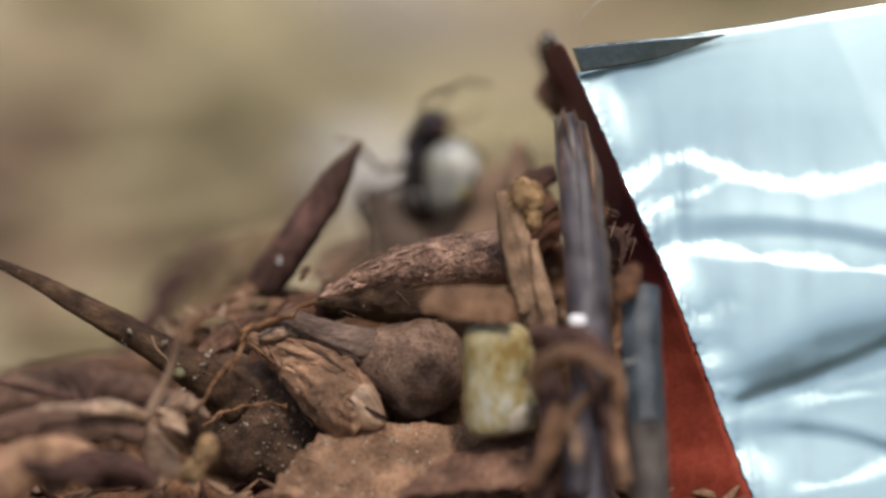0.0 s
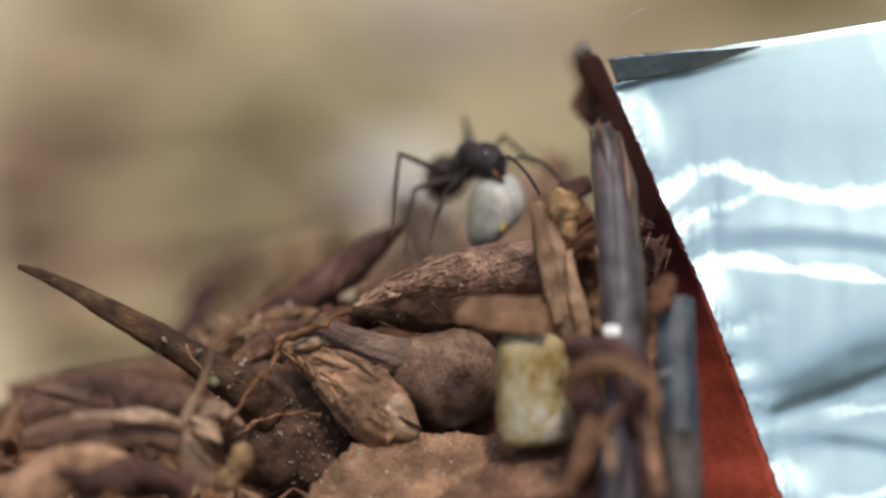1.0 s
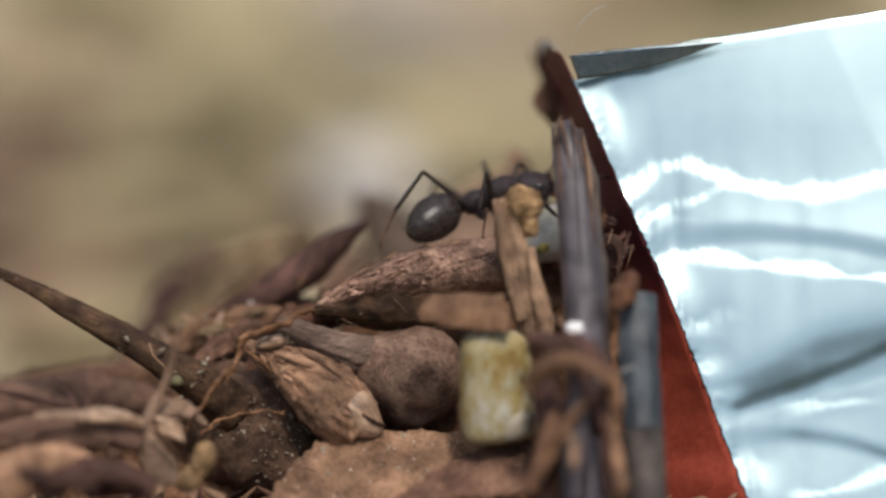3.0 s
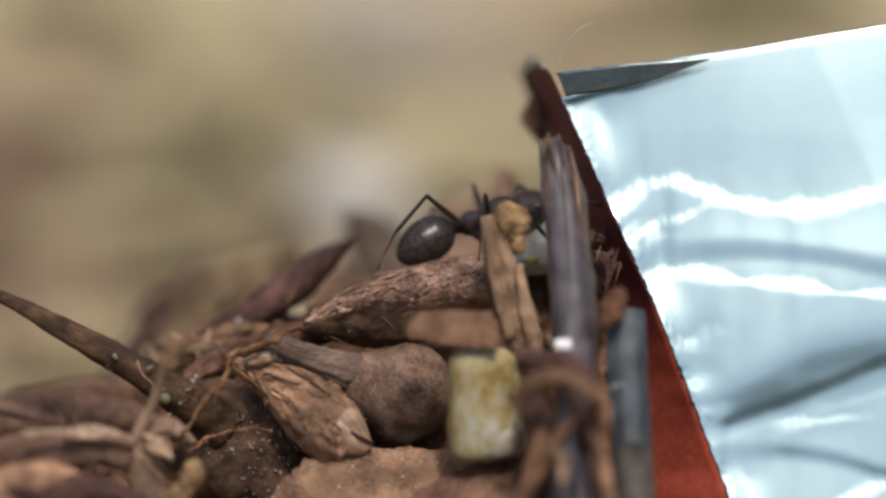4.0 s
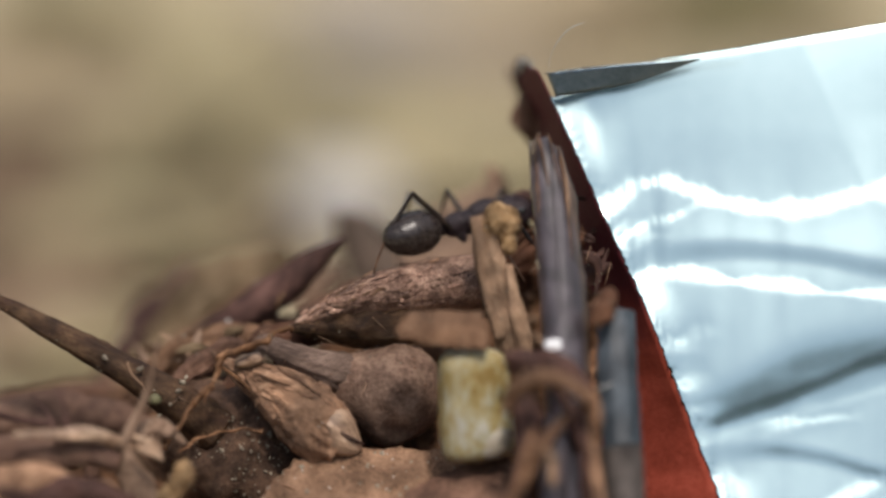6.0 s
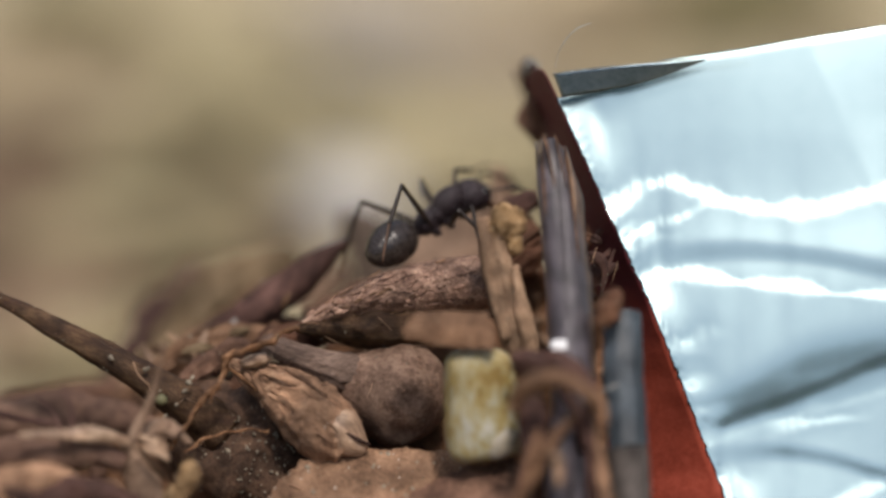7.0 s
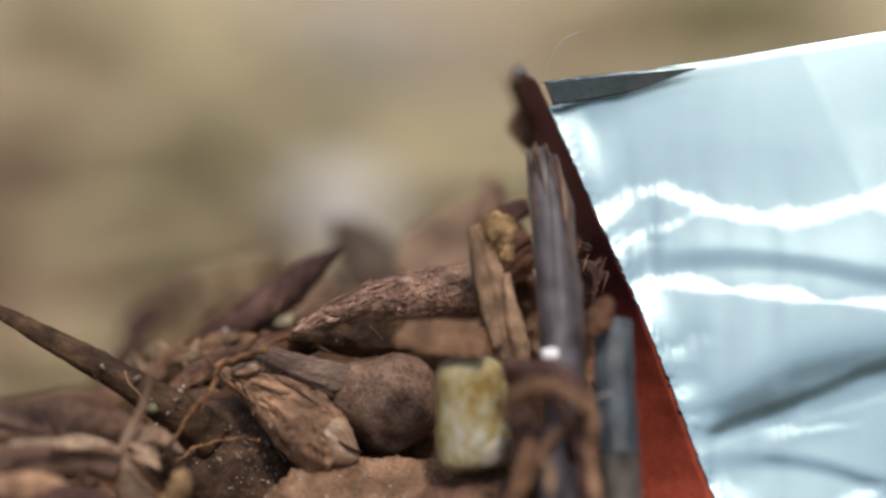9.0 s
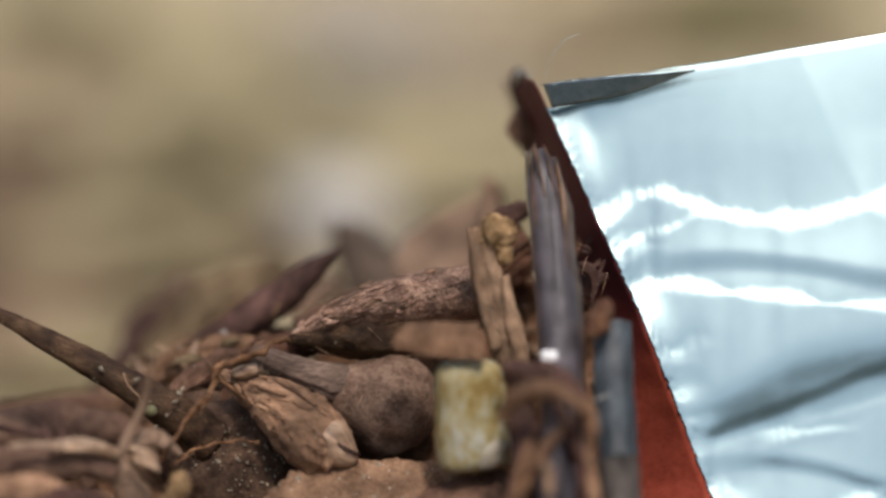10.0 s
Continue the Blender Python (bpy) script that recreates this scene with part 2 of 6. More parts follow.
def tube(bm, pts, radii, seg=10, steps=6, rough=0.0, freq=1.5, flat=1.0, seed=0.0, ribs=0, rib=0.0, face=(0, 0, 1), fibre=0.0):
    """A closed tube along pts; flat: its thickness towards face against its width."""
    line = spline(pts, steps)
    swell = [r.x for r in spline([(r, 0, 0) for r in radii], steps)]
    rad = [float(r) for r in np.interp(np.linspace(0, 1, len(line)), np.linspace(0, 1, len(swell)), swell)]
    uv = bm.loops.layers.uv.verify()
    rings, at, run = [], [], 0.0
    for i, p in enumerate(line):
        d = (line[min(i + 1, len(line) - 1)] - line[max(i - 1, 0)]).normalized()
        side = d.cross(Vector(face))
        if side.length < 0.05:
            side = d.cross(Vector((0, 1, 0)))
        side.normalize()
        out = side.cross(d).normalized()
        if i:
            run += (p - line[i - 1]).length
        at.append(run)
        ring = []
        for k in range(seg):
            a = 2 * math.pi * k / seg
            q = side * math.cos(a) + out * math.sin(a) * flat
            r = max(rad[i], 0.004)
            if rough:
                r *= 1 + rough * noise.fractal((p + q * r) * freq + Vector((seed, seed * 2, 0)), 0.8, 2.0, 4)
            if ribs:
                r *= 1 + rib * math.cos(a * ribs)
            if fibre:
                g = Vector((math.cos(a) * 3.2, math.sin(a) * 3.2, run * 0.16 + seed * 3))
                r *= 1 + fibre * (noise.noise(g) + 0.6 * noise.noise(g * 2.7))
            ring.append(bm.verts.new(p + q * r))
        rings.append(ring)
    for i in range(len(rings) - 1):
        for k in range(seg):
            j = (k + 1) % seg
            f = bm.faces.new((rings[i][k], rings[i][j], rings[i + 1][j], rings[i + 1][k]))
            f.smooth = True
            w = 2 * math.pi * rad[i]
            for lp, (s, x) in zip(f.loops, ((at[i], k), (at[i], k + 1), (at[i + 1], k + 1), (at[i + 1], k))):
                lp[uv].uv = (s, x / seg * w)
    bm.faces.new(rings[0][::-1])
    bm.faces.new(rings[-1])


def blob(bm, centre, radii, axis=(1, 0, 0), up=(0, 0, 1), profile=None, rough=0.0, freq=1.0, seed=0.0, rows=18, seg=20, grooves=(), square=1.0):
    """A rounded body about centre; radii: along its axis, across and up."""
    ax = Vector(axis).normalized()
    sd = Vector(up).cross(ax).normalized()
    u3 = ax.cross(sd)
    c = Vector(centre)
    uv = bm.loops.layers.uv.verify()
    rings = []
    for i in range(1, rows):
        x = -math.cos(math.pi * i / rows)
        r = profile(x) if profile else math.sqrt(max(0, 1 - x * x))
        for g, depth in grooves:
            r *= 1 - depth * math.exp(-((x - g) / 0.035) ** 2)
        ring = []
        for k in range(seg):
            a = 2 * math.pi * k / seg
            ca, sa = math.cos(a), math.sin(a)
            ca, sa = math.copysign(abs(ca) ** square, ca), math.copysign(abs(sa) ** square, sa)
            p = ax * x * radii[0] + (sd * ca * radii[1] + u3 * sa * radii[2]) * r
            if rough:
                p = p * (1 + rough * noise.fractal((c + p) * freq + Vector((seed, 0, seed)), 0.9, 2.0, 4))
            ring.append(bm.verts.new(c + p))
        rings.append(ring)
    ends = [bm.verts.new(c - ax * radii[0]), bm.verts.new(c + ax * radii[0])]
    for i in range(len(rings) - 1):
        for k in range(seg):
            j = (k + 1) % seg
            f = bm.faces.new((rings[i][k], rings[i][j], rings[i + 1][j], rings[i + 1][k]))
            f.smooth = True
            for lp, (s, x) in zip(f.loops, ((i, k), (i, k + 1), (i + 1, k + 1), (i + 1, k))):
                lp[uv].uv = (s / rows * 2 * radii[0], x / seg * 6 * radii[1])
    for k in range(seg):
        j = (k + 1) % seg
        bm.faces.new((ends[0], rings[0][j], rings[0][k])).smooth = True
        bm.faces.new((ends[1], rings[-1][k], rings[-1][j])).smooth = True


def sheet(bm, fn, ns, nt, thick):
    """A sheet of some thickness; fn(s, t) gives its places, s and t from 0 to 1."""
    uv = bm.loops.layers.uv.verify()
    grid = [[Vector(fn(i / ns, j / nt)) for j in range(nt + 1)] for i in range(ns + 1)]

    def normal(i, j):
        a = grid[min(i + 1, ns)][j] - grid[max(i - 1, 0)][j]
        b = grid[i][min(j + 1, nt)] - grid[i][max(j - 1, 0)]
        return a.cross(b).normalized()
    front = [[bm.verts.new(grid[i][j] + normal(i, j) * thick / 2) for j in range(nt + 1)] for i in range(ns + 1)]
    back = [[bm.verts.new(grid[i][j] - normal(i, j) * thick / 2) for j in range(nt + 1)] for i in range(ns + 1)]
    ls, lt = (grid[ns][0] - grid[0][0]).length, (grid[0][nt] - grid[0][0]).length
    for side, flip in ((front, False), (back, True)):
        for i in range(ns):
            for j in range(nt):
                v = [side[i][j], side[i + 1][j], side[i + 1][j + 1], side[i][j + 1]]
                c = [(i, j), (i + 1, j), (i + 1, j + 1), (i, j + 1)]
                if flip:
                    v, c = v[::-1], c[::-1]
                f = bm.faces.new(v)
                f.smooth = True
                for lp, (x, y) in zip(f.loops, c):
                    lp[uv].uv = (x / ns * ls, y / nt * lt)
    rim = [(i, 0) for i in range(ns)] + [(ns, j) for j in range(nt)] + [(i, nt) for i in range(ns, 0, -1)] + [(0, j) for j in range(nt, 0, -1)]
    for (a, b), (c, d) in zip(rim, rim[1:] + rim[:1]):
        f = bm.faces.new((front[a][b], back[a][b], back[c][d], front[c][d]))
        for lp, (x, y) in zip(f.loops, ((a, b), (a, b), (c, d), (c, d))):
            lp[uv].uv = (x / ns * ls, y / nt * lt)


def shell(bm, pts, widths, arc=2.4, thick=0.08, rough=0.15, freq=0.9, seed=0.0, face=(0, 0, -1), ns=26, nt=12, lean=0.0):
    """A curved strip of husk, hollow on one side, along pts."""
    line = spline(pts, 8)
    n = len(line) - 1
    swell = [r.x for r in spline([(r, 0, 0) for r in widths], 8)]

    def fn(s, t):
        k = min(int(s * n), n - 1)
        p = line[k].lerp(line[k + 1], s * n - k)
        d = (line[min(k + 2, n)] - line[max(k - 1, 0)]).normalized()
        side = d.cross(Vector(face))
        side = side.normalized() if side.length > 0.05 else Vector((1, 0, 0))
        out = side.cross(d)
        r = float(np.interp(s, np.linspace(0, 1, len(swell)), swell))
        r *= 1 + rough * noise.fractal(p * freq + Vector((seed, t * 1.5, 0)), 0.8, 2.0, 3)
        a = (t - 0.5) * arc + lean
        e = 0.12 * noise.noise(Vector((t * 6, seed, s * 3))) if s in (0, 1) else 0
        return p + (side * math.sin(a) - out * -math.cos(a)) * r + d * e + out * 0.06 * noise.noise(Vector((t * 7, s * 2, seed)))
    sheet(bm, fn, ns, nt, thick)


def finish(name, bm, mat, origin, m=VIEW_FRAME):
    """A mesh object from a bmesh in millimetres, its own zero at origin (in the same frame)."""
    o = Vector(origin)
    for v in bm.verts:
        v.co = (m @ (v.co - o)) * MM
    bmesh.ops.recalc_face_normals(bm, faces=bm.faces)
    me = bpy.data.meshes.new(name)
    bm.to_mesh(me)
    bm.free()
    me.materials.append(mat)
    return new(name, me)


def middle(bm):
    s = Vector()
    for v in bm.verts:
        s += v.co
    return s / max(1, len(bm.verts))


def solo(name, bm, mat, label, category, group="", kind=""):
    """A thing of one mesh."""
    c = middle(bm)
    ob = finish(name, bm, mat, c)
    ob.location = site(c)
    return tagged(ob, label, category, group, kind)


def thing(name, at, label, category, group="", kind=""):
    """A thing of several parts: an empty at its base."""
    ob = new(name)
    ob.location = site(at)
    ob.empty_display_size = 0.001
    ob["base"] = at
    return tagged(ob, label, category, group, kind)


def part(name, bm, mat, parent, label=""):
    """One part under a thing or under a part of it, built in the view-aligned frame."""
    root = parent
    while root.parent:
        root = root.parent
    ob = finish(name, bm, mat, tuple(root["base"]))
    ob.parent = parent
    return tagged(ob, label)


def fresh():
    return bmesh.new()


# ---- the ground and the heap ----
FLOOR = -30.0


def crest(x):
    """Depth and height of the heap's ridge at x, in mm of the world."""
    k = max(0.0, min(1.0, (x + 17) / 24))
    z = -7.6 + 6.0 * k ** 1.2
    if x < -17:
        z -= (-17 - x) * 0.35
    if x > 9:
        z -= (x - 9) * 0.45
    return 2.2 + 1.5 * k, z


def heap_height(x, y):
    """The ridge's far slope, its steep near face, a shallow dip and the low hump in front of it."""
    yc, zc = crest(x)
    if y > yc:
        z = zc - 0.75 * (y - yc)
    elif y > -3:
        z = zc + (-9.6 - zc) * (yc - y) / (yc + 3)
    elif y > -14:
        z = -9.6 + 3.4 * (-3 - y) / 11
    else:
        z = -6.2 - 0.8 * (-14 - y)
    z -= 0.8 * math.exp(-((y - yc) / 1.5) ** 2)
    side = max(0.0, abs(x + 3) - 26)
    return max(z - 0.5 * side, FLOOR - 2), side


def build_ground():
    bm = bmesh.new()
    xs = sorted({round(s * v, 4) for v in [0, 4, 8, 12, 16, 20, 26, 34, 44, 56, 70, 86, 105, 130, 170, 230, 320, 500, 900, 2000, 6000, 20000, 80000, 300000] for s in (-1, 1)})
    n = len(xs)
    verts = [[bm.verts.new((x, y, FLOOR + (1.4 * noise.fractal(Vector((x, y, 0)) * 0.03, 0.9, 2.0, 4) if abs(x) + abs(y) < 1500 else 0))) for y in xs] for x in xs]
    for i in range(n - 1):
        for j in range(n - 1):
            bm.faces.new((verts[i][j], verts[i + 1][j], verts[i + 1][j + 1], verts[i][j + 1])).smooth = True
    ob = finish("ground", bm, ground_mat, (0, 0, 0), Matrix.Identity(3))
    tagged(ob, "dry sandy tan ground with litter", "ground", kind="structure")
    bm = bmesh.new()
    nx, ny = 160, 160
    grid = []
    for i in range(nx + 1):
        x = -75 + 150 * i / nx
        row = []
        for j in range(ny + 1):
            y = -46 + 92 * j / ny
            z, far = heap_height(x, y)
            z += (0.9 if y > -2 else 0.5) * noise.fractal(Vector((x, y, z)) * 0.45, 0.8, 2.0, 5)
            row.append(bm.verts.new((x, y, max(z, FLOOR - 2.5))))
        grid.append(row)
    for i in range(nx):
        for j in range(ny):
            bm.faces.new((grid[i][j], grid[i + 1][j], grid[i + 1][j + 1], grid[i][j + 1])).smooth = True
    ob = finish("soil_heap", bm, soil_mat, (0, 0, 0), Matrix.Identity(3))
    tagged(ob, "dark crumbly soil heap of an ant nest", "soil", kind="structure")


build_ground()


def build_unseen_trees():
    """A belt of dark trees all round, far off and out of view, added to darken what the foil mirrors."""
    bm = bmesh.new()
    rows = []
    n = 180
    for i in range(n):
        a = 2 * math.pi * i / n
        top = 6500 + 1800 * noise.fractal(Vector((math.cos(a) * 6, math.sin(a) * 6, 0)), 0.8, 2.0, 4)
        ring = []
        for j in range(9):
            k = j / 8
            r = 15000 + 700 * noise.fractal(Vector((math.cos(a) * 9, math.sin(a) * 9, k * 4)), 0.8, 2.0, 4) + 1500 * k * k
            ring.append(bm.verts.new((r * math.cos(a), r * math.sin(a), FLOOR - 50 + top * k)))
        rows.append(ring)
    for i in range(n):
        for j in range(8):
            bm.faces.new((rows[i][j], rows[(i + 1) % n][j], rows[(i + 1) % n][j + 1], rows[i][j + 1])).smooth = True
    ob = finish("backdrop", bm, tree_mat, (0, 0, 0), Matrix.Identity(3))
    tagged(ob, "unseen belt of dark green trees added for the foil's reflections", "trees", kind="structure")


build_unseen_trees()


def to_frame(p):
    """A place in mm of the world, in the view-aligned frame."""
    return tuple(VIEW_FRAME.transposed() @ Vector(p))


# ---- the foil packet ----
EDGE = [(2.98, 8.18, 0.00), (3.73, 6.35, 0.00), (4.82, 3.90, 0.00), (6.14, 0.84, 0.00), (7.43, -2.02, 0.00), (8.69, -5.29, 0.00), (10.08, -9.00, 0.00), (11.35, -12.22, 0.00)]
TOPS = [(3.59, 5.53, 0.00), (4.20, 5.57, 0.00), (6.45, 6.14, 0.00), (9.51, 6.92, 0.00), (12.57, 7.33, 0.00), (16.00, 7.94, 0.00), (22.78, 9.20, 0.00)]


def between(table, key, value, x):
    """A value read off a line of points."""
    for a, b in zip(table, table[1:]):
        if (a[key] - x) * (b[key] - x) <= 0:
            k = (x - a[key]) / (b[key] - a[key])
            return a[value] + (b[value] - a[value]) * k
    near = min(table, key=lambda p: abs(p[key] - x))
    return near[value]


# Bands of the foil that lean back (+) or forward (-): line, half width, lean, pleats
BANDS = [
    ([(5.22, 0.43, 0.00), (6.24, 1.65, 0.00), (7.27, 2.37, 0.00), (8.29, 2.51, 0.00), (9.41, 2.06, 0.00), (11.14, 1.61, 0.00), (13.39, 1.53, 0.00), (15.43, 2.06, 0.00), (19.10, 2.67, 0.00)], 0.46, 0.16, 1.0),
    ([(5.84, 0.02, 0.00), (7.27, 0.80, 0.00), (8.49, 1.16, 0.00), (9.51, 1.73, 0.00)], 0.22, 0.14, 0.5),
    ([(7.47, -0.22, 0.00), (10.53, 0.02, 0.00), (13.59, -0.22, 0.00), (16.00, -0.67, 0.00), (20.73, -1.20, 0.00)], 0.34, -0.17, 0.0),
    ([(6.65, -1.00, 0.00), (8.49, -0.84, 0.00), (10.53, -1.08, 0.00), (13.80, -1.45, 0.00), (16.00, -1.61, 0.00), (20.73, -2.12, 0.00)], 0.32, 0.16, 0.5),
    ([(8.80, -6.00, 0.00), (10.33, -5.53, 0.00), (11.76, -4.92, 0.00), (12.98, -4.47, 0.00), (14.61, -4.10, 0.00), (16.00, -3.78, 0.00), (20.73, -3.04, 0.00)], 1.1, -0.19, 0.0),
    ([(9.31, -6.35, 0.00), (10.53, -6.02, 0.00), (12.57, -5.29, 0.00), (14.61, -4.43, 0.00), (16.00, -3.90, 0.00), (20.73, -2.84, 0.00)], 0.28, -0.05, 0.0),
    ([(4.00, 4.15, 0.00), (4.90, 4.00, 0.00), (6.00, 3.80, 0.00)], 2.2, 0.18, 0.12),
    ([(5.50, 1.70, 0.00), (6.20, 1.62, 0.00), (6.75, 1.75, 0.00)], 0.85, 0.15, 0.12),
    ([(6.30, 0.45, 0.00), (7.10, 0.55, 0.00), (7.80, 0.60, 0.00)], 0.8, 0.14, 0.3),
    ([(6.90, -1.55, 0.00), (7.60, -1.70, 0.00), (8.10, -1.80, 0.00)], 1.4, 0.19, 0.12),
    ([(8.00, -3.50, 0.00), (8.50, -3.50, 0.00), (8.95, -3.45, 0.00)], 0.5, 0.16, 0.2),
    ([(8.55, -4.90, 0.00), (9.00, -4.90, 0.00), (9.35, -4.85, 0.00)], 0.45, 0.15, 0.2),
    ([(8.95, -5.80, 0.00), (9.30, -5.75, 0.00), (9.60, -5.75, 0.00)], 0.36, 0.14, 0.2),
    ([(9.41, -6.71, 0.00), (9.88, -6.76, 0.00), (10.33, -6.67, 0.00)], 0.5, 0.13, 0.12),
    ([(9.76, -8.59, 0.00), (10.33, -8.51, 0.00), (10.90, -8.71, 0.00)], 0.95, 0.16, 0.12),
    ([(7.78, -2.67, 0.00), (8.49, -3.24, 0.00), (9.00, -3.08, 0.00), (9.51, -2.92, 0.00)], 0.4, 0.1, 0.6),
    ([(10.33, -6.51, 0.00), (12.16, -6.06, 0.00), (14.20, -5.53, 0.00), (16.65, -4.80, 0.00), (20.73, -3.69, 0.00)], 0.3, 0.06, 0.2),
    ([(12.16, -6.35, 0.00), (13.39, -6.14, 0.00), (14.61, -6.00, 0.00)], 0.26, 0.14, 0.6),
    ([(9.92, -7.33, 0.00), (11.76, -7.20, 0.00), (13.80, -7.45, 0.00), (16.00, -8.10, 0.00), (20.73, -9.37, 0.00)], 0.3, -0.17, 0.0),
    ([(12.16, -9.37, 0.00), (14.20, -8.96, 0.00), (16.65, -7.94, 0.00)], 0.36, 0.12, 0.4),
]


def build_packet():
    low = -15.0
    pack = thing("foil_packet", (10.33, -11.41, 0.00), "crumpled silver foil packet with a red printed side", "packet")

    lines = [([(p.x, p.y) for p in spline(line, 8)], half, lean, pleat) for line, half, lean, pleat in BANDS]
    us, vs = np.linspace(1.5, 25, 236), np.linspace(low - 1, 9, 261)
    slope, pleats = np.full((len(us), len(vs)), 0.163), np.zeros((len(us), len(vs)))
    for pts, half, lean, pleat in lines:
        px, py = np.array([p[0] for p in pts]), np.array([p[1] for p in pts])
        mid = np.interp(us, px, py)
        run_in = 0.9 if pleat else 3.0
        fade = np.clip((us - px[0] + 0.7) / run_in, 0, 1) * np.clip((px[-1] + 1.1 - us) / 1.8, 0, 1)
        fade = fade * fade * (3 - 2 * fade)
        wide = half * (0.78 if lean > 0 else 1.0) * (1 + 0.1 * np.sin(us * 0.8 + half * 20))
        if pleat:
            jolt = np.array([noise.fractal(Vector((u * 0.55, half * 30, 4)), 1.0, 2.0, 2) for u in us])
            wide = wide * np.clip(0.85 + 0.95 * jolt, 0.16, 1.5)
            mid = mid + 0.12 * jolt
        bell = np.exp(-(np.abs(vs[None, :] - mid[:, None]) / wide[:, None]) ** 3) * fade[:, None]
        brief = px[-1] - px[0] < 3
        wider = wide * (3.2 if brief else 4.5)
        broad = np.exp(-(np.abs(vs[None, :] - mid[:, None]) / wider[:, None]) ** 2) * fade[:, None]
        slope += lean * (bell - (1.0 if brief else 0.4) * broad * (1.786 * wide / (1.772 * wider))[:, None])
        pleats += pleat * bell
    depth = np.cumsum(slope, axis=1) * (vs[1] - vs[0])
    depth -= float(depth[:, int(np.argmin(np.abs(vs)))].mean())
    slack = depth[:, -1] - depth[:, -1].mean()
    depth -= slack[:, None] * np.linspace(0, 1, len(vs))[None, :]
    jag = 0.009 * np.sin(us * 17 + 2 * np.sin(us * 3.1)) + 0.004 * np.sin(us * 31 + 1)
    depth = depth + pleats * jag[:, None]

    def face_depth(u, v):
        x, y = (u - us[0]) / (us[1] - us[0]), (v - vs[0]) / (vs[1] - vs[0])
        i, j = int(min(max(x, 0), len(us) - 2)), int(min(max(y, 0), len(vs) - 2))
        x, y = min(max(x - i, 0), 1), min(max(y - j, 0), 1)
        w = 0.4 + float((depth[i, j] * (1 - x) + depth[i + 1, j] * x) * (1 - y) + (depth[i, j + 1] * (1 - x) + depth[i + 1, j + 1] * x) * y)
        left = u - between(EDGE, 1, 0, v)
        patch = 0.6 + 0.4 * noise.noise(Vector((v * 0.4, 3, 1)))
        w -= 0.12 * math.exp(-(left / 0.6) ** 2) * patch
        w += math.exp(-(left / 0.5) ** 2) * 0.012 * noise.noise(Vector((u * 4, v * 4, 5)))
        w += 0.1 * noise.noise(Vector((u * 0.16, v * 0.22, 2)))
        over = (u - 13.4) + (v - 7.4) * 0.42
        if v > 1.5:
            w += 0.065 * max(0.0, over) * min(1, (v - 1.5) / 1.0)
        return w

    def face(s, t):
        v = low + (between(TOPS, 0, 1, 10) - low) * t
        left = between(EDGE, 1, 0, v)
        u = left + (24 - left) * s
        v = low + (between(TOPS, 0, 1, max(u, 3.7)) - low) * t
        left = between(EDGE, 1, 0, v)
        u = left + (24 - left) * s ** 1.25
        if s == 0:
            u -= 0.08 * noise.noise(Vector((v * 2.1, 0, 0))) + 0.13 * noise.noise(Vector((v * 6.5, 3, 0)))
        w = face_depth(u, v)
        w += 0.028 * max(0, t - 0.99) / 0.01 * (1 + 1.2 * noise.noise(Vector((u * 0.7, 1, 4))))
        return (u, v, w)
    bm = fresh()
    sheet(bm, face, 190, 280, 0.05)
    part("front_face", bm, foil_mat, pack, "wrinkled mirror-bright silver foil")

    def side(s, t):
        v = low + (6.35 - low) * t
        k = t
        left = between(EDGE, 1, 0, v)
        w = face_depth(left, v) + 0.06 + (8.5 - 4 * max(0, min(1, (3 - v) / 12))) * s
        open_out = 1.0 - max(0, min(1, (v + 9) / 15))
        u = left - 0.02 - (1.0 + 6.0 * open_out ** 2) * s - 0.2 * math.sin(s * 3.1)
        lift = 0.55 * s + 0.25 * math.sin(s * 9) * max(0, k - 0.93) / 0.07
        return (u + 0.05 * noise.noise(Vector((v, s * 5, 0))), v + lift * k, w)
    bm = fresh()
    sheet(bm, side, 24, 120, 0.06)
    part("side_panel", bm, red_mat, pack, "red printed side panel, its top darkened with painted shade")

    def flap(s, t):
        a = spline([(4.25, 5.53, 0.75), (6.68, 5.95, 0.75), (8.07, 6.37, 0.75), (9.46, 6.88, 0.75)], 10)
        b = spline([(3.90, 6.42, 0.60), (6.68, 6.70, 0.60), (8.07, 6.80, 0.65), (9.50, 6.92, 0.72)], 10)
        i = min(int(s * 30), 29)
        k = s * 30 - i
        return (a[i].lerp(a[i + 1], k)).lerp(b[i].lerp(b[i + 1], k), t)
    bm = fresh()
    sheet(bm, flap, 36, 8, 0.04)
    part("top_flap", bm, dark_foil_mat, pack, "darker, rougher grey folded foil flap")
    bm = fresh()
    tube(bm, [(3.8, 6.34, 0.55), (4.6, 6.5, 0.5), (6.3, 6.68, 0.5), (8.9, 6.92, 0.55), (11.2, 7.2, 0.6)], [0.02, 0.035, 0.03, 0.025, 0.015], 6, 8, 0.4, 3)
    part("flap_rim", bm, lobe_mat, pack, "thin pale rim of the flap")

    bm = fresh()
    shell(bm, [(3.21, 5.81, 6.00), (3.09, 6.45, 6.00), (3.12, 7.02, 5.50), (3.42, 6.73, 4.00)], [0.12, 0.3, 0.22, 0.06], 2.4, 0.05, 0.5, 1.2, 5)
    part("torn_corner", bm, stick_mat, pack, "frayed dark corner")
    bm = fresh()
    shell(bm, [(3.02, 6.65, 5.00), (3.14, 6.98, 4.80), (3.39, 6.84, 4.60), (3.51, 6.54, 4.40)], [0.08, 0.2, 0.22, 0.08], 2.0, 0.05, 0.5, 1.6, 8)
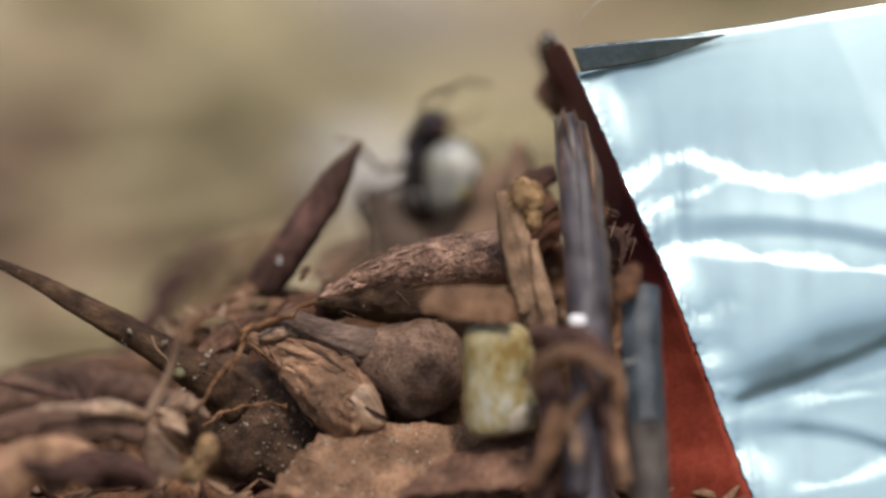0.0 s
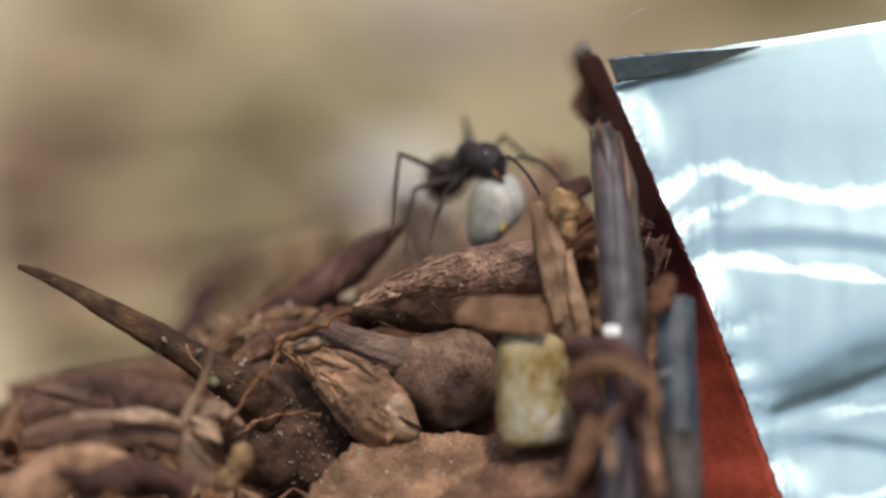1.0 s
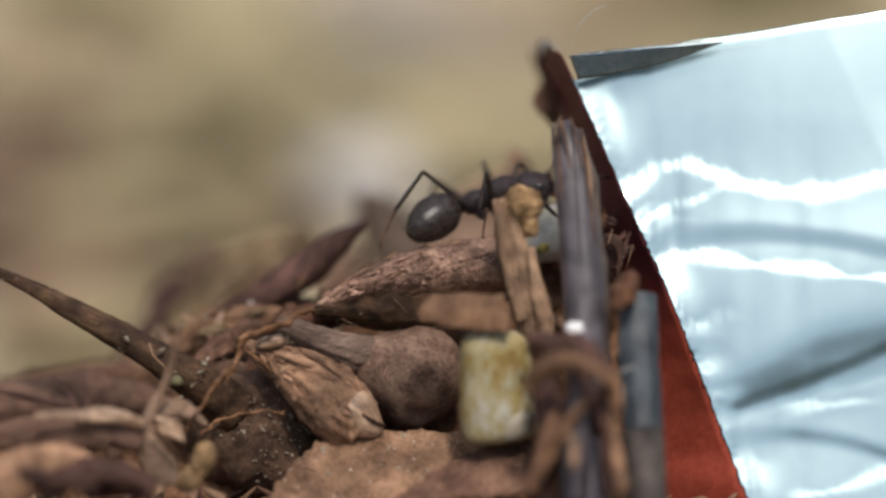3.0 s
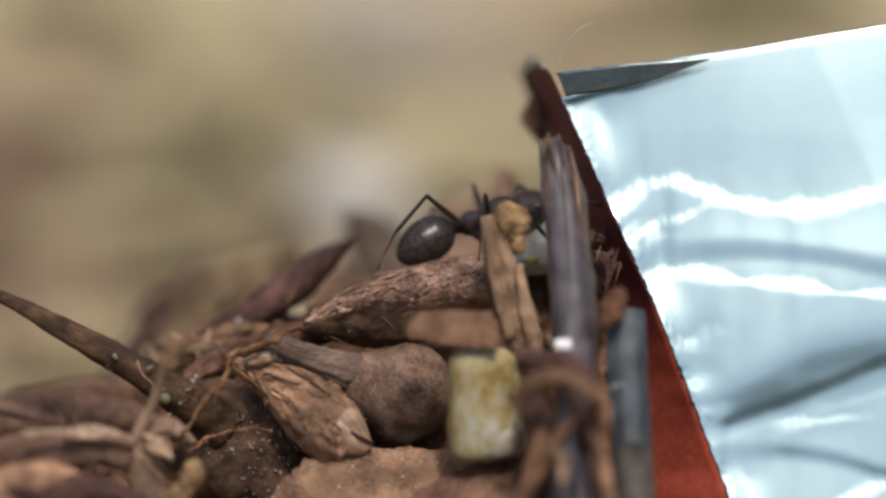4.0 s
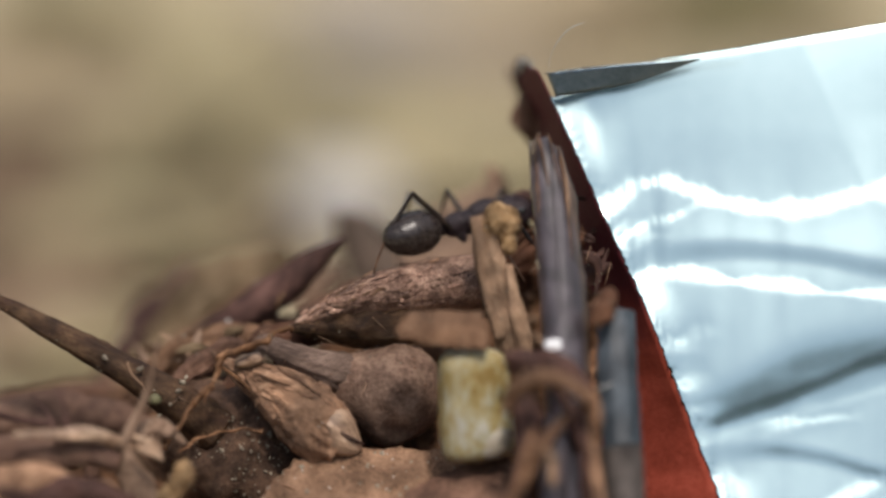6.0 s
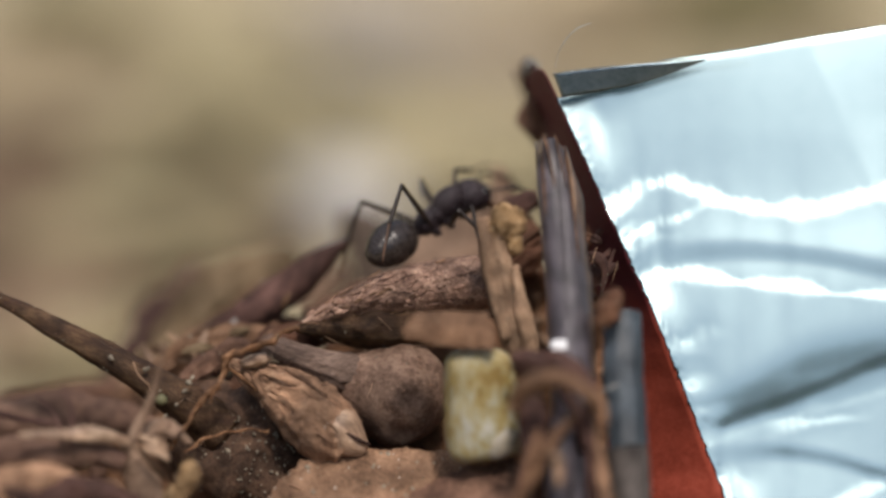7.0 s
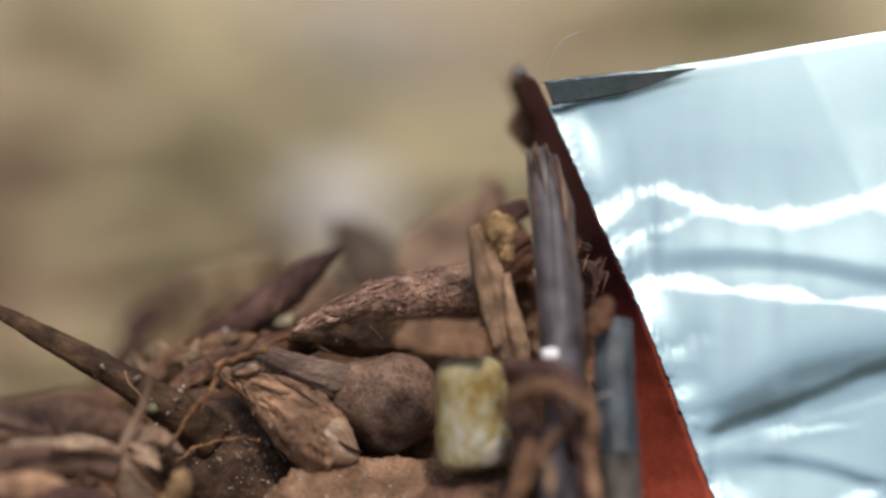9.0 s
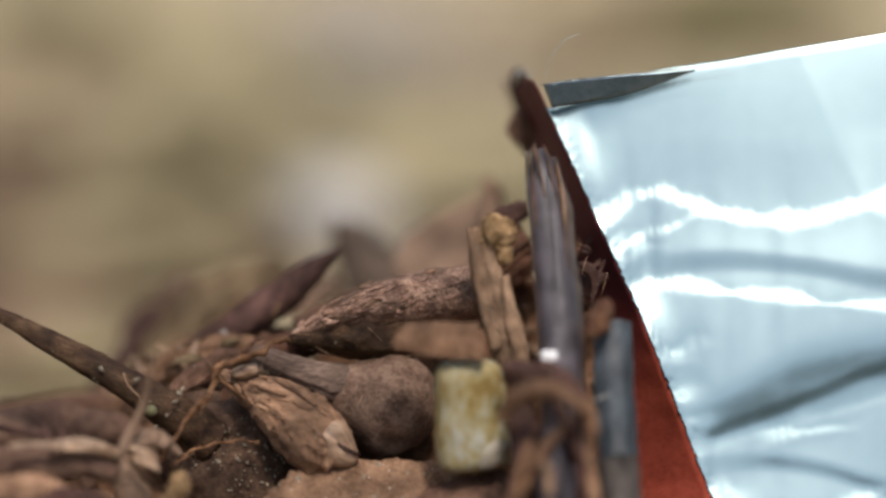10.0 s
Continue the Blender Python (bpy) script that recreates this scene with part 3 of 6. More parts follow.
    part("loose_liner", bm, pupa_mat, pack, "pale loose scrap of liner")
    bm = fresh()
    shell(bm, [(3.55, 6.43, 5.60), (3.34, 5.54, 5.80), (3.21, 4.86, 5.90), (3.55, 4.05, 5.90)], [0.2, 0.42, 0.46, 0.2], 2.2, 0.06, 0.6, 1.4, 9)
    part("frayed_edge", bm, purple_mat, pack, "dark frayed rear edge")
    bm = fresh()
    tube(bm, [(3.97, 6.57, 0.30), (4.09, 7.13, 0.20), (4.41, 7.66, 0.10), (4.82, 8.02, 0.00), (5.27, 8.18, 0.00)], [0.008, 0.01, 0.02, 0.025, 0.01], 6, 6)
    part("fibre", bm, pupa_mat, pack, "stray white fibre")

    def back(s, t):
        u = 3.0 + 21 * s
        v = low + (between(TOPS, 0, 1, max(u, 3.7)) - 0.6 - low) * t
        return (max(u, between(EDGE, 1, 0, v) - 1.0), v, 8.6 + 0.16 * v + 0.2 * noise.noise(Vector((u, v, 0)) * 0.4))
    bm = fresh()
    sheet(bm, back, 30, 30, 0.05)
    part("back_face", bm, dark_foil_mat, pack, "plain foil back wall")


build_packet()


# ---- seeds, twigs and husks in front ----
def build_thorn():
    th = thing("dark_thorn", (-7.08, -8.62, 1.00), "dark brown curved thorn on a gritty pod, lying on the heap", "thorn")
    bm = fresh()
    tube(bm, [(-17.42, -1.31, 0.20), (-16.64, -1.57, 0.20), (-15.40, -2.14, 0.10), (-13.96, -2.92, 0.00), (-12.53, -3.69, 0.00), (-11.10, -4.51, 0.00), (-9.49, -5.54, 0.30), (-8.09, -6.66, 0.80)],
         [0.1, 0.2, 0.3, 0.43, 0.52, 0.58, 0.78, 1.0], 30, 10, 0.07, 1.8, 0.8, 1.0, fibre=0.1)
    part("spike", bm, thorn_mat, th)
    bm = fresh()
    blob(bm, (-7.42, -7.42, 1.60), (3.0, 2.35, 1.5), (0.75, -0.62, 0), (0, 0, -1), rough=0.16, freq=1.1, rows=30, seg=36)
    part("pod", bm, pod_mat, th, "blackish gritty pod")
    r = random.Random(3)
    for k in range(170):
        a, b = r.uniform(-1, 1), r.uniform(-1, 1)
        if k < 9:
            x, y = ((332, 676), (326, 690), (338, 668), (286, 706), (290, 735), (282, 690), (310, 715), (258, 652), (196, 632))[k]
            w = -0.62
        else:
            x, y = 430 + a * 105, 805 + b * 85
            du, dv = (x - 425) / 49, (800 - y) / 49
            far = ((du * 0.77 - dv * 0.637) / 3.0) ** 2 + ((du * 0.637 + dv * 0.77) / 2.35) ** 2
            w = 1.56 - 1.5 * math.sqrt(max(0.0, 1 - far))
        g = fresh()
        c = ((x - 784) / 49, (441 - y) / 49, w)
        s = r.uniform(0.03, 0.06) * (2.6 if k in (0, 1, 3) else 1.7 if k < 9 else 2.0 if k % 9 == 0 else 1)
        blob(g, c, (s * r.uniform(0.8, 1.5), s * r.uniform(0.5, 1), s * 0.7), (r.uniform(-1, 1), r.random(), 0.2), rough=0.7, freq=14, rows=5, seg=6)
        part("grit_grain", g, grit_mat, th)
    bm = fresh()
    tube(bm, [(-11.19, -4.04, -0.75), (-11.02, -4.48, -0.85), (-10.66, -4.85, -0.80), (-10.59, -5.05, -0.70)], [0.03, 0.03, 0.02], 6, 5)
    part("fibre", bm, straw_mat, th)


build_thorn()


def build_root():
    ro = thing("rootlet", (-9.80, -7.16, -1.00), "thin wiry orange-brown rootlet draped over seeds", "root")
    bm = fresh()
    tube(bm, [(-5.25, -2.77, -0.90), (-5.91, -2.98, -1.00), (-6.19, -3.26, -1.00), (-6.96, -3.54, -1.10), (-7.72, -3.78, -1.20), (-7.87, -4.12, -1.30), (-7.91, -4.46, -1.30), (-8.19, -4.94, -1.40), (-8.59, -5.30, -1.40), (-8.92, -5.67, -1.40), (-9.16, -6.19, -1.40), (-9.52, -6.64, -1.40), (-9.82, -7.15, -1.20)],
         [0.12, 0.09, 0.13, 0.1, 0.13, 0.12, 0.085, 0.11, 0.12, 0.095, 0.11, 0.09, 0.07], 12, 6, 0.9, 4.0, 1, 5, fibre=0.3)
    part("main_root", bm, root_mat, ro)
    bm = fresh()
    tube(bm, [(-9.33, -7.25, -1.20), (-8.97, -7.05, -1.20), (-8.74, -6.81, -1.10), (-8.28, -6.70, -1.00), (-7.86, -6.54, -0.90), (-7.42, -6.53, -0.80), (-6.98, -6.43, -0.70), (-6.66, -6.52, -0.60), (-6.34, -6.56, -0.60)], [0.04, 0.05, 0.04, 0.05, 0.04, 0.1], 10, 6, 0.7, 5)
    part("side_root", bm, root_mat, ro)
    bm = fresh()
    tube(bm, [(-7.84, -4.18, -1.20), (-7.37, -4.52, -0.90), (-6.82, -5.01, -0.70), (-6.67, -5.14, -0.50)], [0.06, 0.05, 0.05, 0.03], 7, 5, 0.3, 5)
    part("side_root", bm, root_mat, ro)
    bm = fresh()
    tube(bm, [(-7.91, -4.32, -1.30), (-8.30, -5.22, -1.50), (-8.38, -5.52, -1.50)], [0.05, 0.03, 0.02], 6, 5, 0.3, 5)
    part("side_root", bm, root_mat, ro)


build_root()


def build_bud():
    bu = thing("seed_husk", (-4.57, -7.33, 0.00), "tan elongated seed husk with a smooth cream tip", "seed")
    bm = fresh()
    tube(bm, [(-7.75, -4.07, 0.20), (-7.02, -4.55, 0.00), (-5.99, -5.07, -0.20), (-4.96, -5.88, -0.40), (-4.15, -6.59, -0.40), (-3.50, -7.00, -0.40)],
         [0.18, 0.5, 0.92, 1.24, 1.24, 0.95], 70, 22, 0.09, 1.5, 0.9, 3, fibre=0.06)
    part("husk", bm, seed_mat, bu, "flaky tan husk")
    bm = fresh()
    blob(bm, (-3.78, -6.56, -0.62), (1.15, 0.9, 0.9), (0.74, -0.6, 0), (0, 0, -1), lambda x: math.sqrt(max(0, 1 - x * x)) * (1 - 0.28 * max(0, x)), 0.07, 1.2, 4, grooves=())
    part("tip", bm, cream_mat, bu, "smooth cream tip")
    # a dark tube laid over the tip stands for its slit
    bm = fresh()
    tube(bm, [(-3.51, -6.54, -1.40), (-3.07, -6.81, -1.25), (-2.72, -6.99, -0.80)], [0.04, 0.07, 0.05], 6, 5)
    part("slit", bm, stick_mat, bu, "dark tube standing for a slit")
    for k, pts in enumerate(([(-6.67, -4.34, -0.80), (-5.95, -4.59, -1.10), (-5.33, -4.83, -1.20)], [(-6.36, -4.94, -0.90), (-5.54, -5.33, -1.20), (-4.82, -5.67, -1.40)], [(-5.77, -4.24, -0.60), (-4.94, -4.67, -1.00), (-4.22, -5.23, -1.20)])):
        bm = fresh()
        tube(bm, pts, [0.07, 0.13, 0.05], 8, 5, 0.5, 3, 0.5, k)
        part("flake", bm, seed_mat, bu)


build_bud()


def build_gall():
    ga = thing("gall", (-1.95, -7.03, 2.00), "grey-brown pear-shaped gall on a woody neck", "gall")
    bm = fresh()
    tube(bm, [(-3.87, -4.42, 1.00), (-3.05, -4.79, 1.00), (-1.94, -5.15, 1.20), (-0.99, -5.49, 1.30), (-0.33, -5.74, 1.50), (-0.02, -5.88, 1.70)],
         [0.7, 1.2, 1.88, 1.74, 0.98, 0.08], 56, 9, 0.1, 0.9, 0.95, 2)
    part("ball", bm, gall_mat, ga, "mottled brownish ball")
    bm = fresh()
    tube(bm, [(-6.70, -3.39, 2.40), (-5.74, -3.72, 0.90), (-4.80, -4.08, 0.50), (-3.93, -4.32, 0.50), (-3.16, -4.62, 0.80), (-2.66, -4.93, 1.40)], [0.36, 0.46, 0.55, 0.66, 0.8, 1.0], 44, 8, 0.12, 1.4, 0.9, 2, fibre=0.16)
    part("neck", bm, neck_mat, ga, "grey fibrous neck")


build_gall()


def build_bark():
    tw = thing("bark_twig", (-1.73, -2.45, 1.00), "pinkish brown cracked bark twig lying on the heap", "twig")

    def skin(s, t):
        x = 525 + 345 * s
        top = 580 - 124 * s ** 0.72 - 24 * math.sin(s * 3)
        bot = 580 - 36 * s ** 0.8
        a = (t - 0.5) * math.pi * 1.1
        mid = (top + bot) / 2
        hgt = (bot - top) / 2
        y = mid - hgt * math.sin(a)
        w = 1.4 - (0.5 + hgt / 49 * 0.95) * math.cos(a)
        p = Vector(((x - 784) / 49, (441 - y) / 49, w))
        n1 = 0.55 * noise.fractal(Vector((p.x * 0.5, (p.y - 0.3 * p.x) * 1.6, w * 0.5)), 0.9, 2.0, 5) + 0.5 * noise.fractal(p * 1.3, 0.7, 2.0, 5) + 0.35 * noise.fractal(p * 4.5, 0.7, 2.0, 3)
        crack = abs(noise.noise(Vector((p.x * 0.25, (p.y - 0.3 * p.x) * 2.2, 5))))
        p.z -= 0.12 * n1 - 0.07 * max(0, 0.06 - crack) / 0.06
        p.y += 0.05 * n1
        return p
    bm = fresh()
    sheet(bm, skin, 150, 70, 0.2)
    part("bark", bm, bark_mat, tw)
    # near-black tube: the shade below the bark is put into its colour
    bm = fresh()
    tube(bm, [(-5.42, -2.9, 0.90), (-4.18, -2.8, 1.00), (-2.75, -2.76, 1.10), (-1.32, -2.70, 1.20), (0.33, -2.05, 1.80), (1.75, -1.64, 2.20)], [0.15, 0.52, 0.82, 0.85, 0.8, 0.85], 30, 8, 0.2, 1.5, fibre=0.15)
    part("core", bm, thorn_mat, tw, "dark solid core standing for the shade under the bark")
    r = random.Random(5)
    for k in range(14):
        s = r.random() ** 2.2
        x = 590 + 250 * s
        top = 580 - 108 * ((x - 525) / 345) ** 0.72 - 18
        y = top + r.uniform(4, 62) * (0.4 + 0.6 * s)
        g = fresh()
        L = r.uniform(0.08, 0.24)
        c = Vector(((x - 784) / 49, (441 - y) / 49, -0.05 - 0.75 * s ** 0.5 + 0.35 * abs((y - top) / 50 - 0.6)))
        d = Vector((1, 0.32, 0)).normalized() * L
        tube(g, [c - d, c, c + d], [0.03, r.uniform(0.06, 0.1), 0.02], 7, 4, 0.9, 4, 0.5, k)
        part("bark_scale", g, bark_mat, tw)


build_bark()


def build_flakes():
    """Loose curling flakes that sit on the bark's and the husk's skins, most of them towards their raw ends."""
    r = random.Random(12)
    for base, skin, label, mats, grain, places, low_u, span in (
            ("bark_twig", "bark", "lifted bark flake", (bark_mat, bark_mat, flake_mat), Vector((1, 0.3, 0)), 90, -5.0, 3.4),
            ("seed_husk", "husk", "lifted husk flake", (seed_mat, seed_mat, flake_mat), Vector((0.83, -0.55, 0)), 90, -7.6, 2.6)):
        root = bpy.data.objects[base]
        zero = Vector(root["base"])
        cloth = [ob for ob in root.children if ob.name.split(".")[0] == skin][0]
        spots = []
        for v in cloth.data.vertices:
            c = Vector(to_frame(v.co / MM)) + zero
            out = Vector(to_frame(v.normal))
            if out.z < -0.25 and out.y > -0.35 and low_u < c.x < low_u + 1.5 * span:
                spots.append((c, out))
        for k in range(places):
            c, out = spots[r.randrange(len(spots))]
            if r.random() < (c.x - low_u) / span - 0.5:
                continue
            along = (grain + Vector((0, r.uniform(-0.35, 0.35), 0))).normalized()
            along = (along - out * along.dot(out)).normalized()
            half = along * r.uniform(0.1, 0.42)
            lift = out * r.uniform(0.0, 0.12)
            bm = fresh()
            shell(bm, [c - half, c + out * 0.01, c + half + lift], [0.015, r.uniform(0.025, 0.085), 0.02], r.uniform(0.9, 2.0), 0.02, 0.6, 3, k, face=tuple(out), ns=8, nt=6)
            part("flake", bm, mats[k % 3], root, "" if k else label)


build_flakes()


def plate(name, corners, thick, mat, label, category, bulge=0.0, wob=0.06, n=22, group=""):
    """A chip between four corners, with ragged rims."""
    a, b, c, d = [Vector(p) for p in corners]

    def fn(s, t):
        rag = 0.02 * noise.noise(Vector((s * 9, t * 9, a.x)))
        x, y = 2 * s - 1, 2 * t - 1
        k = 0.16 + 0.1 * noise.noise(Vector((x * 1.5, y * 1.5, a.x)))
        s2, t2 = 0.5 + 0.5 * x * math.sqrt(1 - k * y * y), 0.5 + 0.5 * y * math.sqrt(1 - k * x * x)
        p = a.lerp(b, s2).lerp(d.lerp(c, s2), t2)
        e = min(s, 1 - s, t, 1 - t)
        p = p + Vector((noise.noise(p * 3.1), noise.noise(p * 3.3 + Vector((5, 0, 0))), 0)) * wob * (2.2 if e < 0.02 else 1)
        p.z -= bulge * math.sin(math.pi * s) * math.sin(math.pi * t) + rag
        return p
    bm = fresh()
    sheet(bm, fn, n, n, thick)
    return solo(name, bm, mat, label, category, group)


plate("wood_chip", [(-1.59, -3.16, -3.00), (1.74, -3.59, -3.50), (1.67, -2.28, -3.30), (-1.16, -2.33, -2.80)], 0.5, chip_mat, "smooth brown wood chip across a seed", "wood chip", 0.12)
FLAKE = plate("bark_flake", [(-7.28, -9.78, -2.40), (1.52, -10.40, -2.20), (1.34, -7.31, -0.20), (-4.86, -7.22, -0.40)], 0.3, flake_mat, "light brown bark flake with pale specks", "bark flake", 0.1, 0.12, 40)


def fleck_flake():
    """Pale mineral flecks and lifted splinters that sit on the large flake."""
    r = random.Random(15)
    skin = FLAKE.data
    spots = [v for v in skin.vertices if v.normal.dot(Vector((0, -0.8, 0.6))) > 0.5]
    for k in range(46):
        v = spots[r.randrange(len(spots))]
        size = r.uniform(0.03, 0.09)
        bm = fresh()
        if k % 4:
            blob(bm, (0, 0, 0), (size * 1.4, size, size * 0.45), (r.uniform(-1, 1), r.uniform(-1, 1), 0.1), v.normal, rough=0.5, freq=9, rows=5, seg=7)
        else:
            d = Vector((r.uniform(-1, 1), r.uniform(-0.4, 0.4), r.uniform(-0.3, 0.3))).normalized() * size * 4
            tube(bm, [-d, v.normal * size * 0.5, d], [0.01, size * 0.6, 0.008], 6, 3, 0.4, 6)
        ob = finish("fleck" if k % 4 else "splinter", bm, grit_mat if k % 4 else flake_mat, (0, 0, 0), Matrix.Identity(3))
        ob.parent = FLAKE
        ob.location = v.co


fleck_flake()
plate("leaf_piece", [(-2.87, -9.73, -3.00), (3.50, -9.13, -3.00), (2.44, -7.35, -1.60), (0.32, -7.86, -1.80)], 0.16, purple_mat, "dark purplish leaf scrap under a grain", "leaf", 0.3, 0.1)
plate("bark_flake", [(-8.13, -5.35, 1.40), (-6.48, -5.76, 1.40), (-5.88, -4.12, 1.80), (-7.53, -4.12, 1.60)], 0.2, rust_mat, "small dark reddish bark scrap", "bark flake", 0.1)


def build_stub():
    st = thing("straw_stub", (2.67, -4.06, -0.90), "pale tan broken straw stub with a crumbly end", "straw")
    bm = fresh()
    tube(bm, [(1.95, 1.16, -1.60), (1.91, 0.43, -1.60), (1.99, -0.79, -1.60), (2.27, -2.42, -1.50), (2.64, -4.05, -1.30)], [0.48, 0.42, 0.42, 0.5, 0.48], 40, 8, 0.12, 1.4, 0.7, 2, fibre=0.17)
    part("stem", bm, straw_mat, st)
    bm = fresh()
    tube(bm, [(2.48, -0.55, -1.90), (2.68, -2.01, -1.80), (2.96, -3.22, -1.70), (3.08, -4.45, -1.50)], [0.12, 0.26, 0.34, 0.3], 26, 6, 0.2, 1.6, 0.7, 4, fibre=0.3)
    part("split_strand", bm, straw_mat, st)
    bm = fresh()
    tube(bm, [(1.38, 1.16, -1.70), (1.50, 0.02, -1.85), (1.78, -1.60, -1.85), (2.19, -3.22, -1.70)], [0.2, 0.28, 0.26, 0.2], 26, 6, 0.2, 1.6, 0.7, 6, fibre=0.3)
    part("split_strand", bm, straw_mat, st)
    bm = fresh()
    blob(bm, (2.2, 1.0, -1.75), (0.66, 0.6, 0.44), (1, 0.1, 0), (0, 0, -1), rough=0.34, freq=2.4, rows=34, seg=40)
    blob(bm, (2.42, 0.3, -1.7), (0.55, 0.3, 0.32), (0.1, 1, 0), (0, 0, -1), rough=0.4, freq=2.4, rows=24, seg=26)
    r = random.Random(21)
    for k in range(80):
        a, b = r.uniform(-1, 1), r.uniform(-1, 1)
        if a * a + b * b > 1:
            continue
        s = r.uniform(0.04, 0.12)
        blob(bm, (2.22 + a * 0.68, 0.92 + b * 0.66, -1.76 - 0.42 * math.sqrt(1 - a * a - b * b)), (s, s * 0.7, s * 0.6), (r.uniform(-1, 1), r.uniform(-1, 1), 0.2), rough=0.5, freq=7, rows=6, seg=8)
    part("crumbly_end", bm, crumb_mat, st, "crumbly golden brown frayed end")


build_stub()


def build_stalks():
    st = thing("glassy_stalk", (4.33, -9.21, -2.00), "translucent purplish grey broken plant stalk", "stalk")
    bm = fresh()
    tube(bm, [(3.71, 3.94, -1.30), (3.87, 2.84, -1.60), (4.13, 0.42, -2.20), (4.31, -1.97, -2.80), (4.40, -4.34, -3.40), (4.46, -7.08, -4.00), (4.51, -10.57, -4.70)], [0.2, 0.62, 0.72, 0.74, 0.72, 0.7, 0.7], 40, 9, 0.05, 0.9, 0.8, 1, fibre=0.04)
    part("stem", bm, stalk_mat, st)
    for k, (pts, r) in enumerate((([(3.24, 3.84, -1.80), (3.33, 2.23, -1.90), (3.50, 0.42, -1.80)], 0.09), ([(4.26, 3.60, -1.80), (4.52, 1.62, -2.30), (4.74, -0.58, -2.80)], 0.12), ([(3.49, 4.08, -1.90), (3.65, 3.43, -2.20), (3.88, 2.22, -2.30)], 0.08), ([(3.94, 3.84, -1.90), (4.14, 0.42, -2.85), (4.28, -2.36, -3.50)], 0.07), ([(4.35, 3.36, -1.70), (4.53, 2.22, -2.20), (4.64, 0.82, -2.50)], 0.06), ([(3.43, 3.60, -1.90), (3.52, 1.82, -2.30), (3.74, -1.57, -2.90)], 0.05), ([(3.87, 4.09, -1.60), (4.01, 3.59, -2.10), (4.28, 2.22, -2.30)], 0.06), ([(3.58, 4.13, -1.60), (3.33, 3.60, -1.90), (3.25, 2.83, -1.90)], 0.07))):
        bm = fresh()
        tube(bm, pts, [r * 0.4, r * 0.7, r * 0.3], 8, 6, 0.3, 2, 1, k)
        part("fibre", bm, (stalk_mat, curl_mat, curl_mat, stalk_mat, straw_mat, curl_mat, curl_mat, sheath_mat)[k], st)
    bm = fresh()
    shell(bm, [(4.12, 3.61, -1.30), (4.43, 2.03, -1.70), (4.65, -0.18, -2.10), (4.86, -3.17, -2.80), (4.96, -6.33, -3.40)], [0.2, 0.36, 0.4, 0.4, 0.3], 2.6, 0.06, 0.3, 0.8, 21)
    part("sheath", bm, sheath_mat, st, "papery brown translucent sheath")
    # a flat white blob stands in for the highlight on the stem
    bm = fresh()
    blob(bm, (3.99, -3.36, -3.76), (0.3, 0.2, 0.06), (1, 0.06, 0), (0, 0, -1), lambda x: (1 - x ** 8) ** 0.5, rough=0.05, rows=12, seg=16, square=0.6)
    part("glossy_scar", bm, glint_mat, st, "small white patch painted on as a glint")

    gs = thing("grey_stalk", (6.54, -9.21, -2.00), "blue-grey smooth plant stalk with a joint", "stalk")
    bm = fresh()
    tube(bm, [(6.24, -2.21, -2.80), (6.23, -2.61, -2.90), (6.25, -4.34, -3.40), (6.34, -6.69, -3.90), (6.37, -7.00, -4.00)], [0.66, 0.68, 0.7, 0.68, 0.66], 30, 8, 0.12, 0.8, 0.8, 3, fibre=0.14)
    part("upper_stem", bm, grey_mat, gs)
    bm = fresh()
    tube(bm, [(6.35, -6.92, -4.00), (6.46, -8.25, -4.20), (6.50, -10.95, -4.80)], [0.72, 0.72, 0.74], 18, 6, 0.05, 0.8, 0.8, 4, 5, 0.04)
    part("lower_stem", bm, joint_mat, gs, "brownish lower joint")
    bm = fresh()
    tube(bm, [(5.48, -4.91, -4.10), (5.79, -4.79, -4.20), (6.07, -4.67, -4.15)], [0.02, 0.035, 0.02], 6, 4)
    part("scratch", bm, stone_mat, gs, "pale scratch")
    bm = fresh()
    blob(bm, (5.73, -2.07, -3.90), (0.75, 0.5, 0.35), (0.5, 1, 0), (0, 0, -1), rough=0.45, freq=1.1, rows=28, seg=30)
    solo("husk", bm, rust_mat, "rounded rusty brown husk beside stalks", "husk")
